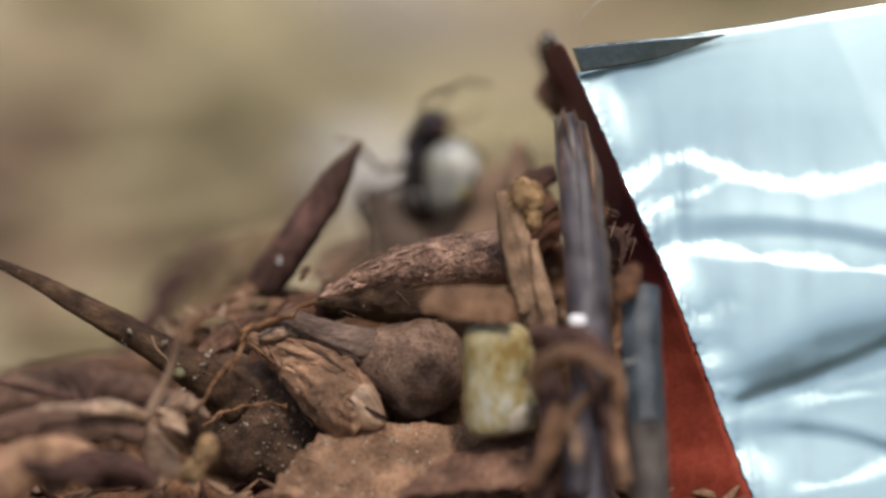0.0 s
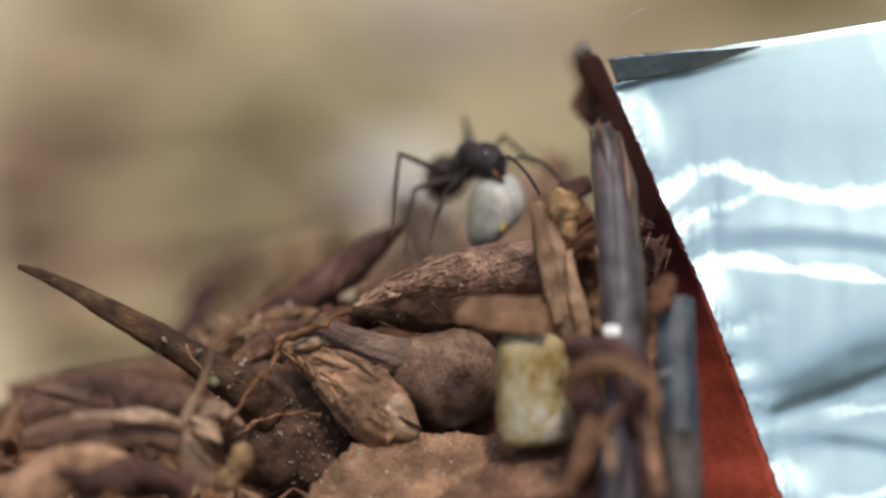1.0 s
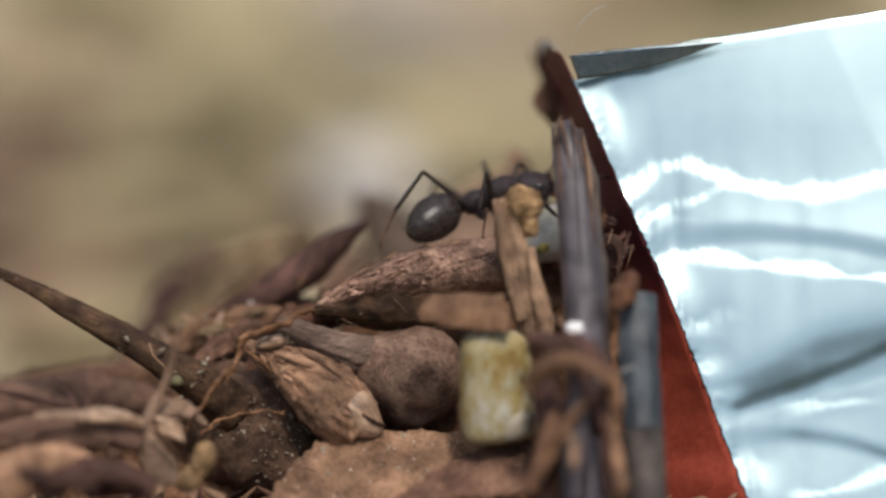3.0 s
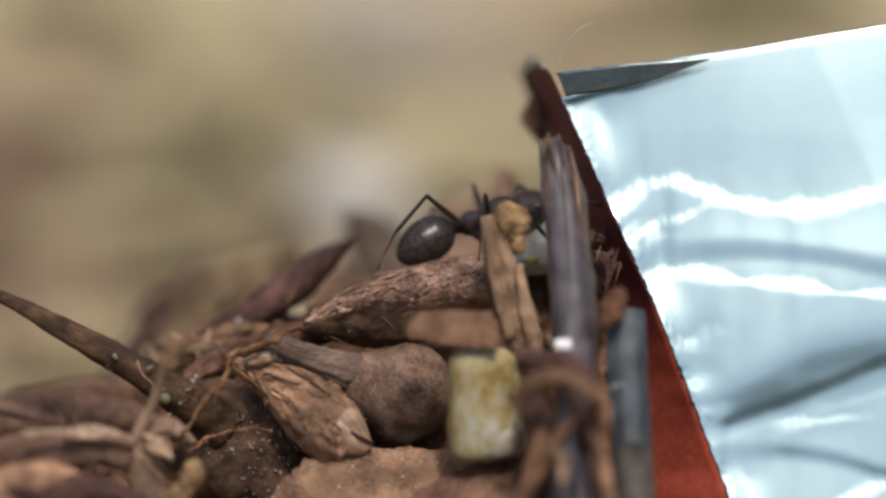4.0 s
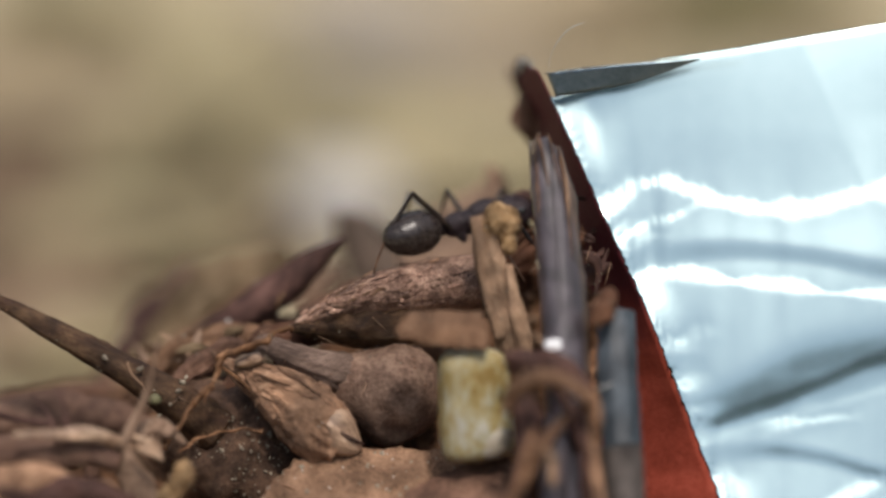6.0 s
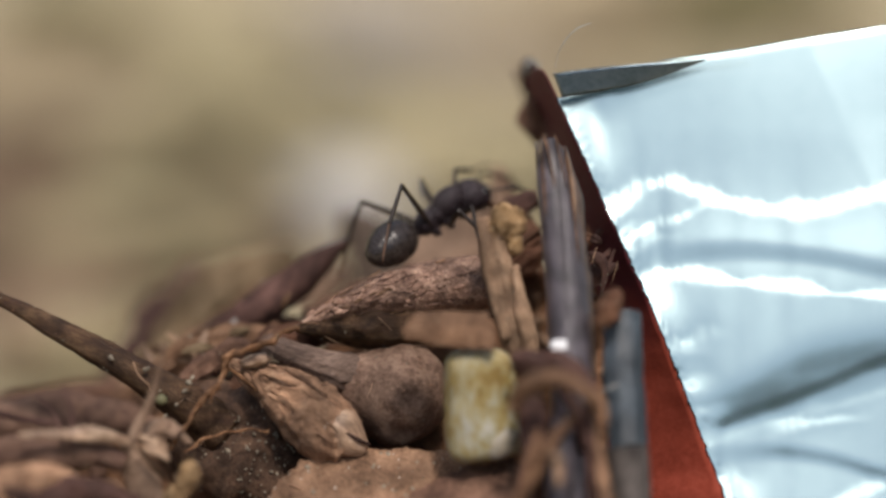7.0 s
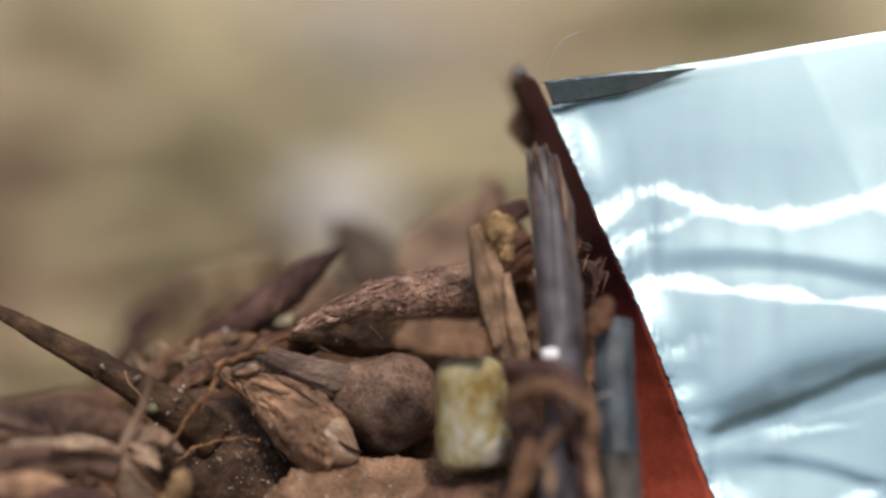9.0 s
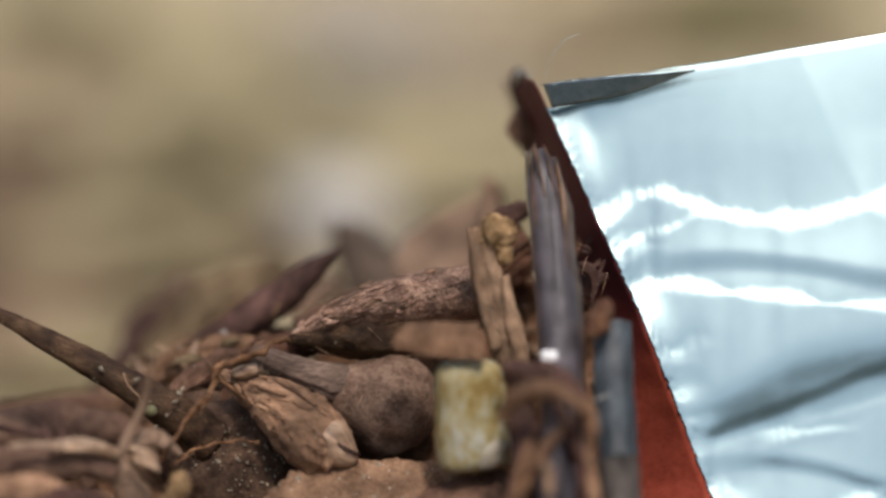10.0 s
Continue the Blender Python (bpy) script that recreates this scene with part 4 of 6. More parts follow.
    for k, (pts, rad, m) in enumerate((
            ([(2.26, -5.53, -5.60), (2.73, -4.83, -6.00), (3.44, -4.43, -6.20), (4.27, -4.58, -6.40), (4.98, -5.12, -6.40), (5.47, -5.99, -6.00)], [0.15, 0.3, 0.32, 0.26, 0.2, 0.1], chip_mat),
            ([(2.39, -3.93, -4.00), (3.46, -3.95, -4.40), (4.43, -4.13, -4.80), (5.20, -4.87, -5.00)], [0.3, 0.5, 0.44, 0.16], stick_mat),
            ([(4.32, -5.72, -5.60), (3.57, -6.68, -5.80), (2.99, -7.65, -5.80), (2.35, -9.01, -5.80)], [0.12, 0.28, 0.3, 0.3], curl_mat),
            ([(4.91, -5.36, -5.40), (5.10, -6.98, -5.60), (5.21, -9.12, -5.60)], [0.15, 0.28, 0.3], stick_mat),
            ([(2.78, -4.71, -4.00), (3.11, -6.28, -4.20), (2.87, -8.04, -4.40), (2.67, -9.61, -4.40)], [0.3, 0.5, 0.5, 0.4], stick_mat),
            ([(4.96, -4.83, -6.00), (5.26, -5.09, -6.20), (5.42, -5.79, -6.20), (5.35, -6.77, -6.00)], [0.05, 0.12, 0.12, 0.05], curl_mat),
            ([(3.22, -6.18, -6.00), (2.94, -6.95, -6.20), (2.75, -7.92, -6.20), (2.34, -8.88, -6.20)], [0.06, 0.18, 0.2, 0.18], curl_mat),
            ([(5.20, -6.18, -6.00), (5.31, -7.15, -6.10), (5.58, -8.89, -6.10)], [0.06, 0.16, 0.18], seed_mat),
            ([(3.69, -6.94, -6.40), (3.86, -7.32, -6.40), (3.90, -8.09, -6.40)], [0.04, 0.14, 0.1], straw_mat),
            ([(4.04, -4.89, -4.60), (4.62, -5.66, -4.80), (4.90, -7.03, -4.80)], [0.1, 0.24, 0.2], stick_mat))):
        bm = fresh()
        shell(bm, pts, rad, 3.0, 0.09, 0.4, 1.1, k + 10, lean=0.5 * (-1) ** k)
        solo("curled_fibre", bm, m, "curled brown plant fibre at a stalk's foot", "fibre", "curled fibres")
    bm = fresh()
    tube(bm, [(3.94, -5.87, -4.60), (4.04, -7.03, -4.80), (3.93, -9.38, -4.90)], [0.3, 0.5, 0.5], 20, 6, 0.06, 1, 0.8, 30)
    solo("broken_stalk", bm, stalk_mat, "short greyish stalk piece at the heap's foot", "stalk")


build_stalks()


def build_grain():
    gr = thing("yellow_grain", (1.24, -7.33, 0.00), "pale yellow translucent crumb of grain", "grain")
    bm = fresh()

    def prof(x):
        return (1 - abs(x) ** 9) ** 0.5 * (0.97 - 0.07 * x)
    blob(bm, (1.28, -5.5, -2.40), (2.05, 1.36, 0.9), (-0.06, 1, -0.12), (0.25, 0, -1), prof, 0.05, 0.8, 23, 44, 48, square=0.7)
    part("crumb", bm, resin_mat, gr)
    bm = fresh()
    blob(bm, (1.9, -6.8, -2.75), (0.75, 0.55, 0.42), (1, 0.75, 0), (0, 0, -1), rough=0.12, freq=1.3, rows=24, seg=26)
    part("white_lobe", bm, lobe_mat, gr, "whitish lobe")


build_grain()


# ---- the near, blurred litter on the left ----
def build_near():
    se = thing("brown_seed", (-14.04, -8.90, -6.00), "brown plump wrinkled seed lying in dark litter", "seed")
    bm = fresh()
    tube(bm, [(-17.06, -9.45, -5.20), (-15.89, -8.81, -5.20), (-14.75, -8.2, -5.00), (-13.9, -7.85, -4.80), (-13.1, -7.95, -4.60), (-12.5, -8.3, -4.40)], [0.9, 0.85, 0.72, 0.5, 0.3, 0.1], 40, 8, 0.2, 0.7, 0.8, 5, fibre=0.1)
    part("body", bm, flake_mat, se)
    # dark shell laid in for the shade of the gap below the seed
    bm = fresh()
    shell(bm, [(-14.60, -9.11, -4.60), (-13.42, -8.50, -4.60), (-12.27, -8.39, -4.40), (-10.99, -8.75, -4.40)], [0.4, 0.6, 0.5, 0.25], 2.2, 0.08, 0.4, 0.8, 3)
    part("loose_skin", bm, stick_mat, se, "dark strip standing for the shaded gap")
    bm = fresh()
    shell(bm, [(-14.80, -6.46, -4.60), (-13.47, -6.44, -4.20), (-12.53, -6.42, -3.80), (-11.76, -6.55, -3.60), (-11.14, -6.80, -3.40)], [0.08, 0.16, 0.24, 0.24, 0.12], 2.2, 0.06, 0.5, 0.9, 7)
    solo("straw_strip", bm, cream_mat, "pale fibrous straw strip on the litter", "straw")
    cl = thing("claw_husk", (-10.05, -8.78, -5.00), "pale pointed claw-shaped seed husk", "husk")
    bm = fresh()
    tube(bm, [(-9.82, -3.11, -3.60), (-9.98, -3.94, -3.60), (-10.22, -4.93, -3.50), (-10.64, -5.93, -3.30), (-11.08, -6.77, -3.20), (-11.29, -7.06, -3.10)], [0.03, 0.07, 0.12, 0.17, 0.22, 0.1], 12, 7, 0.3, 1.6, 1, 4, fibre=0.2)
    part("stem", bm, leaf_mat, cl, "thin pale brown stem")

    def leaflet(corners, thick, mat, seed):
        a, b, c, d = [Vector(p) for p in corners]

        def fn(s, t):
            p = a.lerp(b, s).lerp(d.lerp(c, s), t)
            p = p + Vector((noise.noise(p * 2.3 + Vector((seed, 0, 0))), noise.noise(p * 2.5 + Vector((0, seed, 0))), 0)) * 0.12
            p.z += 0.25 * (2 * s - 1) ** 2 - 0.1 * noise.fractal(p * 2.0, 0.8, 2.0, 4)
            return p
        g = fresh()
        sheet(g, fn, 18, 18, thick)
        return part("lobe", g, mat, cl)
    leaflet([(-11.40, -6.75, -3.20), (-10.85, -6.85, -3.30), (-9.61, -8.90, -3.40), (-11.2, -8.95, -3.20)], 0.12, leaf_mat, 1)
    leaflet([(-10.92, -6.50, -3.40), (-9.87, -6.66, -3.40), (-9.72, -7.55, -3.30), (-10.56, -7.05, -3.40)], 0.12, cream_mat, 2)
    leaflet([(-10.41, -6.53, -3.00), (-9.95, -5.98, -2.90), (-9.23, -6.34, -2.80), (-9.61, -6.72, -2.90)], 0.12, leaf_mat, 3)
    # a dark tube in front of the lobes stands for the slit
    bm = fresh()
    tube(bm, [(-10.80, -6.95, -3.70), (-10.29, -7.47, -3.75), (-9.78, -8.02, -3.70)], [0.05, 0.12, 0.06], 8, 6, 0.2, 2, 0.6)
    part("slit", bm, thorn_mat, cl, "dark tube standing for the slit between the lobes")
    for k, (u, v, size) in enumerate(((-9.02, -8.02, 0.62), (-9.5, -8.75, 0.5))):
        bm = fresh()
        blob(bm, (u, v, -3.2), (size, size * 0.8, size * 0.6), (0.5, 1 - 0.4 * k, 0.1), (0, 0, -1), rough=0.35, freq=1.4, seed=k * 2.0, rows=22, seg=24)
        part("lump", bm, crumb_mat, cl, "yellowish brown lump")
    bm = fresh()
    blob(bm, (-10.19, -5.39, -0.95), (0.24, 0.22, 0.22), rough=0.12, freq=2, rows=14, seg=16)
    solo("seed", bm, olive_mat, "small olive green round seed against a thorn", "seed")
    bm = fresh()
    blob(bm, (-5.75, -3.3, 2.3), (1.5, 0.6, 0.6), (1, 0.12, 0), (0, 0, -1), rough=0.25, freq=1.2, rows=26, seg=28)
    solo("husk", bm, rust_mat, "dark reddish husk wedged behind a gall's neck", "husk")
    bm = fresh()
    blob(bm, (-6.83, -4.0, -0.55), (0.52, 0.28, 0.3), (1, 0.25, 0), (0, 0, -1), rough=0.35, freq=1.8, rows=20, seg=22)
    solo("litter_crumb", bm, cream_mat, "greyish white crumb at a husk's raw end", "crumb")
    for k, (pts, rad, m) in enumerate((
            ([(-17.73, -6.91, 3.50), (-15.66, -6.51, 3.80), (-13.37, -6.26, 4.00), (-11.44, -6.54, 3.60), (-10.14, -6.94, 3.20)], [0.6, 1.05, 1.05, 0.7, 0.1], plum_mat),
            ([(-18.59, -6.32, 6.50), (-16.48, -6.06, 6.80), (-14.36, -5.60, 7.20), (-12.00, -5.40, 7.40)], [0.4, 0.6, 0.6, 0.3], purple_mat),
            ([(-10.86, -6.73, -2.60), (-10.18, -6.34, -2.40), (-9.60, -6.43, -2.20), (-9.00, -6.89, -2.20)], [0.05, 0.34, 0.26, 0.05], leaf_mat),
            ([(-16.74, -7.36, -3.40), (-14.78, -7.13, -3.20), (-12.81, -7.06, -3.00), (-11.20, -7.53, -3.20)], [0.4, 0.6, 0.6, 0.3], plum_mat),
            # a dark scrap added to deepen the same shaded gap
            ([(-13.14, -9.09, -3.60), (-11.96, -8.81, -3.60), (-10.79, -9.02, -3.40)], [0.3, 0.5, 0.4], stick_mat))):
        bm = fresh()
        shell(bm, pts, rad, 2.3, 0.1, 0.3, 0.7, k + 50)
        ob = solo("leaf_piece", bm, m, "brown curled leaf scrap in the litter", "leaf", "leaf scraps")
        ob["base"] = tuple(to_frame(ob.location / MM))
        for side in (-0.35, 0.3):
            if max(rad) > 0.55:
                bm = fresh()
                tube(bm, [(u, v + side * w, z - 0.5 * w) for (u, v, z), w in zip(pts, rad)], [0.03, 0.06, 0.05, 0.02], 7, 6, 0.3, 1.5)
                part("vein", bm, m, ob)
    for k, (pts, rad) in enumerate((([(-13.37, -4.95, -3.00), (-13.10, -5.82, -3.60), (-12.98, -6.89, -4.00)], [0.04, 0.08, 0.06]), ([(-15.07, -8.28, -7.00), (-13.91, -8.51, -7.00), (-12.38, -8.74, -7.00)], [0.2, 0.3, 0.2]), ([(-16.47, -5.66, -2.50), (-14.80, -5.99, -3.00), (-13.39, -6.18, -3.20)], [0.08, 0.13, 0.08]), ([(-14.53, -5.20, -2.00), (-13.81, -5.75, -3.00), (-13.30, -6.89, -4.00)], [0.04, 0.07, 0.05]))):
        bm = fresh()
        tube(bm, pts, rad, 9, 6, 0.3, 1.2, 1, k + 60)
        solo("litter_fibre", bm, stick_mat, "short brown litter fibre", "fibre", "litter fibres")


build_near()


# ---- behind the ridge ----
def build_behind():
    bm = fresh()
    tube(bm, [(-1.96, -2.42, 17.00), (-2.52, -0.91, 17.00), (-3.12, 0.14, 17.00), (-3.63, 0.96, 17.00), (-4.29, 1.00, 17.00)], [1.75, 1.45, 1.15, 0.9, 0.6], 14, 7, 0.2, 0.6, 0.8)
    solo("husk", bm, husk_mat, "brownish grey bent husk behind the ridge", "husk")
    plate("leaf_piece", [(-1.51, -1.73, 9.00), (3.18, -1.50, 8.00), (2.68, 3.12, 10.00), (-1.60, 0.80, 11.00)], 0.18, leaf_mat, "pinkish brown dead leaf piece standing on edge", "leaf", 0.4, 0.12)
    plate("leaf_piece", [(1.84, 0.45, 6.00), (2.59, 0.02, 6.00), (2.63, 2.68, 8.00), (1.83, 3.40, 8.00)], 0.2, leaf_mat, "pinkish brown upright leaf tip", "leaf", 0.2, 0.1)
    for k, (pts, rad, m, nm) in enumerate((
            ([(-13.33, -5.59, 12.00), (-11.94, -3.62, 14.00), (-10.50, -1.83, 16.00), (-8.95, -0.68, 17.00)], [0.5, 0.9, 0.8, 0.4], stick_mat, "dark blurred stick behind the ridge"),
            ([(-10.78, -4.43, 11.00), (-9.22, -2.65, 11.00), (-7.66, -1.31, 11.00), (-5.88, -0.20, 11.00)], [1.0, 1.4, 1.2, 0.4], tan_mat, "tan curled leaf piece behind the ridge"),
            ([(-12.04, -5.46, 9.00), (-10.70, -3.74, 10.00), (-9.45, -2.65, 11.00), (-7.72, -0.88, 12.00)], [0.5, 0.6, 0.55, 0.25], tan_mat, "tan twig piece behind the ridge"),
            ([(-10.59, -5.12, 6.00), (-9.59, -3.87, 7.00), (-8.36, -2.92, 8.00), (-6.94, -1.30, 10.00)], [0.5, 0.7, 0.55, 0.2], curl_mat, "brown stem shred behind the ridge"),
            ([(-9.36, -4.41, 4.00), (-8.13, -3.47, 4.50), (-7.10, -3.06, 5.00), (-5.23, -2.76, 6.00)], [0.6, 0.6, 0.5, 0.3], purple_mat, "purplish twig piece on the ridge"),
            ([(-10.79, -4.39, 3.40), (-9.50, -3.58, 3.00), (-8.03, -3.24, 3.00), (-6.36, -3.16, 3.00)], [0.2, 0.36, 0.4, 0.3], chip_mat, "tan twig piece on the ridge"),
            ([(-9.82, -5.16, 1.80), (-8.99, -4.33, 1.80), (-7.97, -3.76, 2.00), (-7.14, -3.55, 2.00)], [0.2, 0.36, 0.4, 0.2], purple_mat, "rusty shred on the ridge"),
            ([(-5.84, -2.19, 10.00), (-4.77, -1.54, 11.00), (-3.91, -0.88, 12.00)], [0.3, 0.5, 0.3], leaf_mat, "pale straw bit behind the ridge"),
            ([(-5.15, -2.72, 4.00), (-3.49, -2.10, 5.00), (-1.79, -1.68, 5.00)], [0.4, 0.7, 0.8], purple_mat, "purplish twig piece on the ridge"),
            ([(4.64, -1.62, 0.80), (5.24, -1.00, 0.40), (6.27, -0.59, 0.50)], [0.1, 0.34, 0.1], stick_mat, "dark fibre against the red packet"),
            ([(5.14, -0.10, 0.00), (5.54, -0.31, -0.20), (5.75, -0.79, -0.20), (5.62, -1.61, -0.20)], [0.05, 0.2, 0.16, 0.05], stick_mat, "dark husk shred against the red packet"),
            ([(2.01, 1.28, 3.00), (2.74, 1.59, 3.00), (3.47, 1.90, 3.00)], [0.3, 0.4, 0.3], stick_mat, "dark crumb behind the straw stub"),
            # added filler that keeps the pale ground from showing through
            ([(2.1, -1.9, 5.0), (3.0, -1.5, 5.2), (3.9, -1.3, 5.4)], [0.8, 1.0, 0.8], rust_mat, "rusty filler added to close a gap behind the straw stub"),
            ([(2.42, -0.60, 2.50), (3.05, 0.02, 3.00), (3.68, 0.44, 3.00)], [0.7, 0.9, 0.8], rust_mat, "rusty crumb behind the straw stub"))):
        bm = fresh()
        tube(bm, pts, rad, 30, 7, 0.4, 1.1, 0.6, k + 80, fibre=0.35)
        ob = solo("litter_twig", bm, m, nm, "twig", "litter twigs")
        ob["base"] = tuple(to_frame(ob.location / MM))
        for side in (-0.45, 0.1, 0.5):
            if max(rad) > 0.85:
                bm = fresh()
                tube(bm, [(u, v + side * w, z - 0.62 * w) for (u, v, z), w in zip(pts, rad)], [0.05, 0.1, 0.09, 0.04], 7, 6, 0.3, 1.5)
                part("vein", bm, m, ob)


build_behind()


def build_scraps():
    """Small pale and brown scraps along the ridge between the thorn and the bark."""
    r = random.Random(31)
    for k in range(34):
        s = r.random()
        x, y = 255 + 240 * s + r.uniform(-20, 20), 655 - 95 * s + r.uniform(-34, 30)
        w = r.uniform(2.2, 5.5)
        c = Vector(((x - 784) / 49 * (1 + w / 120), (441 - y) / 49 * (1 + w / 120), w))
        d = Vector((r.uniform(0.2, 1), r.uniform(-0.3, 1), r.uniform(-0.3, 0.3))).normalized() * r.uniform(0.3, 0.9)
        bm = fresh()
        shell(bm, [c - d, c + Vector((0, 0.08, -0.1)), c + d], [0.05, r.uniform(0.1, 0.26), 0.04], r.uniform(1.6, 3.0), 0.05, 0.5, 1.5, k, ns=9, nt=6)
        solo("litter_scrap", bm, (straw_mat, chip_mat, leaf_mat, curl_mat, tan_mat)[k % 5], "small curled plant scrap on the ridge", "plant scrap", "ridge scraps")


build_scraps()


def build_corner_scraps():
    """Dark shreds caught between the stalks and the packet's red side."""
    r = random.Random(9)
    for k in range(18):
        s = r.random()
        y = 395 + 165 * r.random()
        x = 1022 + 62 * s + (y - 430) * 0.2 + r.uniform(-8, 8)
        w = r.uniform(0.4, 2.6)
        c = Vector(((x - 790) / 49, (441 - y) / 49, w))
        d = Vector((r.uniform(-1, 1), r.uniform(-0.6, 1), r.uniform(-0.3, 0.3))).normalized() * r.uniform(0.2, 0.6)
        bm = fresh()
        shell(bm, [c - d, c + Vector((0.05, 0, -0.1)), c + d], [0.06, r.uniform(0.12, 0.28), 0.05], r.uniform(0.9, 1.7), 0.05, 0.6, 1.5, k + 200, ns=10, nt=7)
        solo("litter_scrap", bm, (stick_mat, rust_mat, stick_mat)[k % 3], "dark plant shred against the red packet side", "plant scrap", "corner scraps")


build_corner_scraps()


def build_litter():
    """Crumbs, shreds and needles all over the heap."""
    r = random.Random(21)
    for mat, name, label, count in ((chip_mat, "litter_crumbs", "brown wood crumbs and shreds over the heap", 420), (purple_mat, "litter_shreds", "purplish bark shreds over the heap", 420), (straw_mat, "litter_needles", "pale straw bits over the heap", 130)):
        bm = bmesh.new()
        for k in range(count):
            x = r.uniform(-26, 10)
            yc, zc = crest(x)
            y = yc + r.uniform(-22, 14)
            z = heap_height(x, y)[0] + r.uniform(-0.1, 0.35)
            c = Vector((x, y, z))
            d = Vector((r.uniform(-1, 1), r.uniform(-1, 1) * 0.7, r.uniform(-0.5, 0.6))).normalized()
            L = r.uniform(0.4, 1.6)
            w = r.uniform(0.12, 0.42)
            tube(bm, [c - d * L, c + Vector((0, 0, r.uniform(-0.1, 0.3))), c + d * L], [w * 0.3, w, w * 0.2], 6, 3, 0.5, 1.5, r.uniform(0.25, 0.8), k)
        ob = finish(name, bm, mat, (0, 0, 0), Matrix.Identity(3))
        tagged(ob, label, "litter", kind="stuff")


build_litter()


def build_dust():
    """Fine pale dust, dark crumbs and hair-thin fibres that cling to everything on the heap."""
    r = random.Random(77)
    places = []
    for ob in list(scene.objects):
        top = ob.parent or ob
        if ob.type != "MESH" or top.get("kind") in ("structure", "stuff") or top.name.split(".")[0] in ("foil_packet", "fallen_leaf", "glassy_stalk", "grey_stalk", "yellow_grain"):
            continue
        spot = top.location if ob.parent else Vector()
        n = len(ob.data.vertices)
        if n < 300:
            continue
        for k in range(min(45, n // 35)):
            v = ob.data.vertices[r.randrange(n)]
            out = v.normal
            if out.dot(Vector((0, -0.8, 0.6))) < 0.15:
                continue
            places.append(((spot + ob.location + v.co) / MM, out.copy()))
    sets = {"dust": [], "crumb": [], "hair": []}
    for k, p in enumerate(places):
        sets["dust" if k % 7 < 3 else "crumb" if k % 7 < 6 else "hair"].append(p)
    for kind, mat, label in (("dust", grit_mat, "fine pale grit over the litter"), ("crumb", curl_mat, "fine dark crumbs over the litter"), ("hair", straw_mat, "hair-thin plant fibres over the litter")):
        bm = bmesh.new()
        for p, out in sets[kind]:
            if kind == "hair":
                d = Vector((r.uniform(-1, 1), r.uniform(-1, 1), r.uniform(-1, 1))).normalized()
                d = (d - out * d.dot(out)).normalized() * r.uniform(0.2, 0.6)
                tube(bm, [p - d * 0.8, p + out * 0.07, p + d + out * r.uniform(-0.02, 0.15)], [0.008, 0.014, 0.006], 5, 4)
            else:
                s = r.uniform(0.02, 0.055) * (1.6 if r.random() < 0.1 else 1)
                blob(bm, p + out * s * 0.3, (s, s * r.uniform(0.6, 1), s * r.uniform(0.5, 1)), (r.random(), r.random() - 0.5, r.random()), (0.1, 0.2, 1), rough=0.6, freq=20, rows=4, seg=5)
        ob = finish(kind + "_grains" if kind != "hair" else "plant_hairs", bm, mat, (0, 0, 0), Matrix.Identity(3))
        tagged(ob, label, "litter", kind="stuff")


build_dust()


# ---- the far ground, out of focus ----
def leaf_mesh(length, width, curl, seed):
    bm = fresh()

    def fn(s, t):
        x = (s - 0.5) * length
        w = width * math.sin(math.pi * min(1, max(0.001, s)) ** 0.8) ** 0.8 + 0.2
        y = (t - 0.5) * w
        z = curl * (abs(t - 0.5) * 2) ** 1.5 + curl * 0.8 * (s - 0.5) ** 2 + 0.8 * noise.noise(Vector((x * 0.15, y * 0.2, seed)))
        return (x, y, z)
    sheet(bm, fn, 18, 10, 0.25)
    return bm


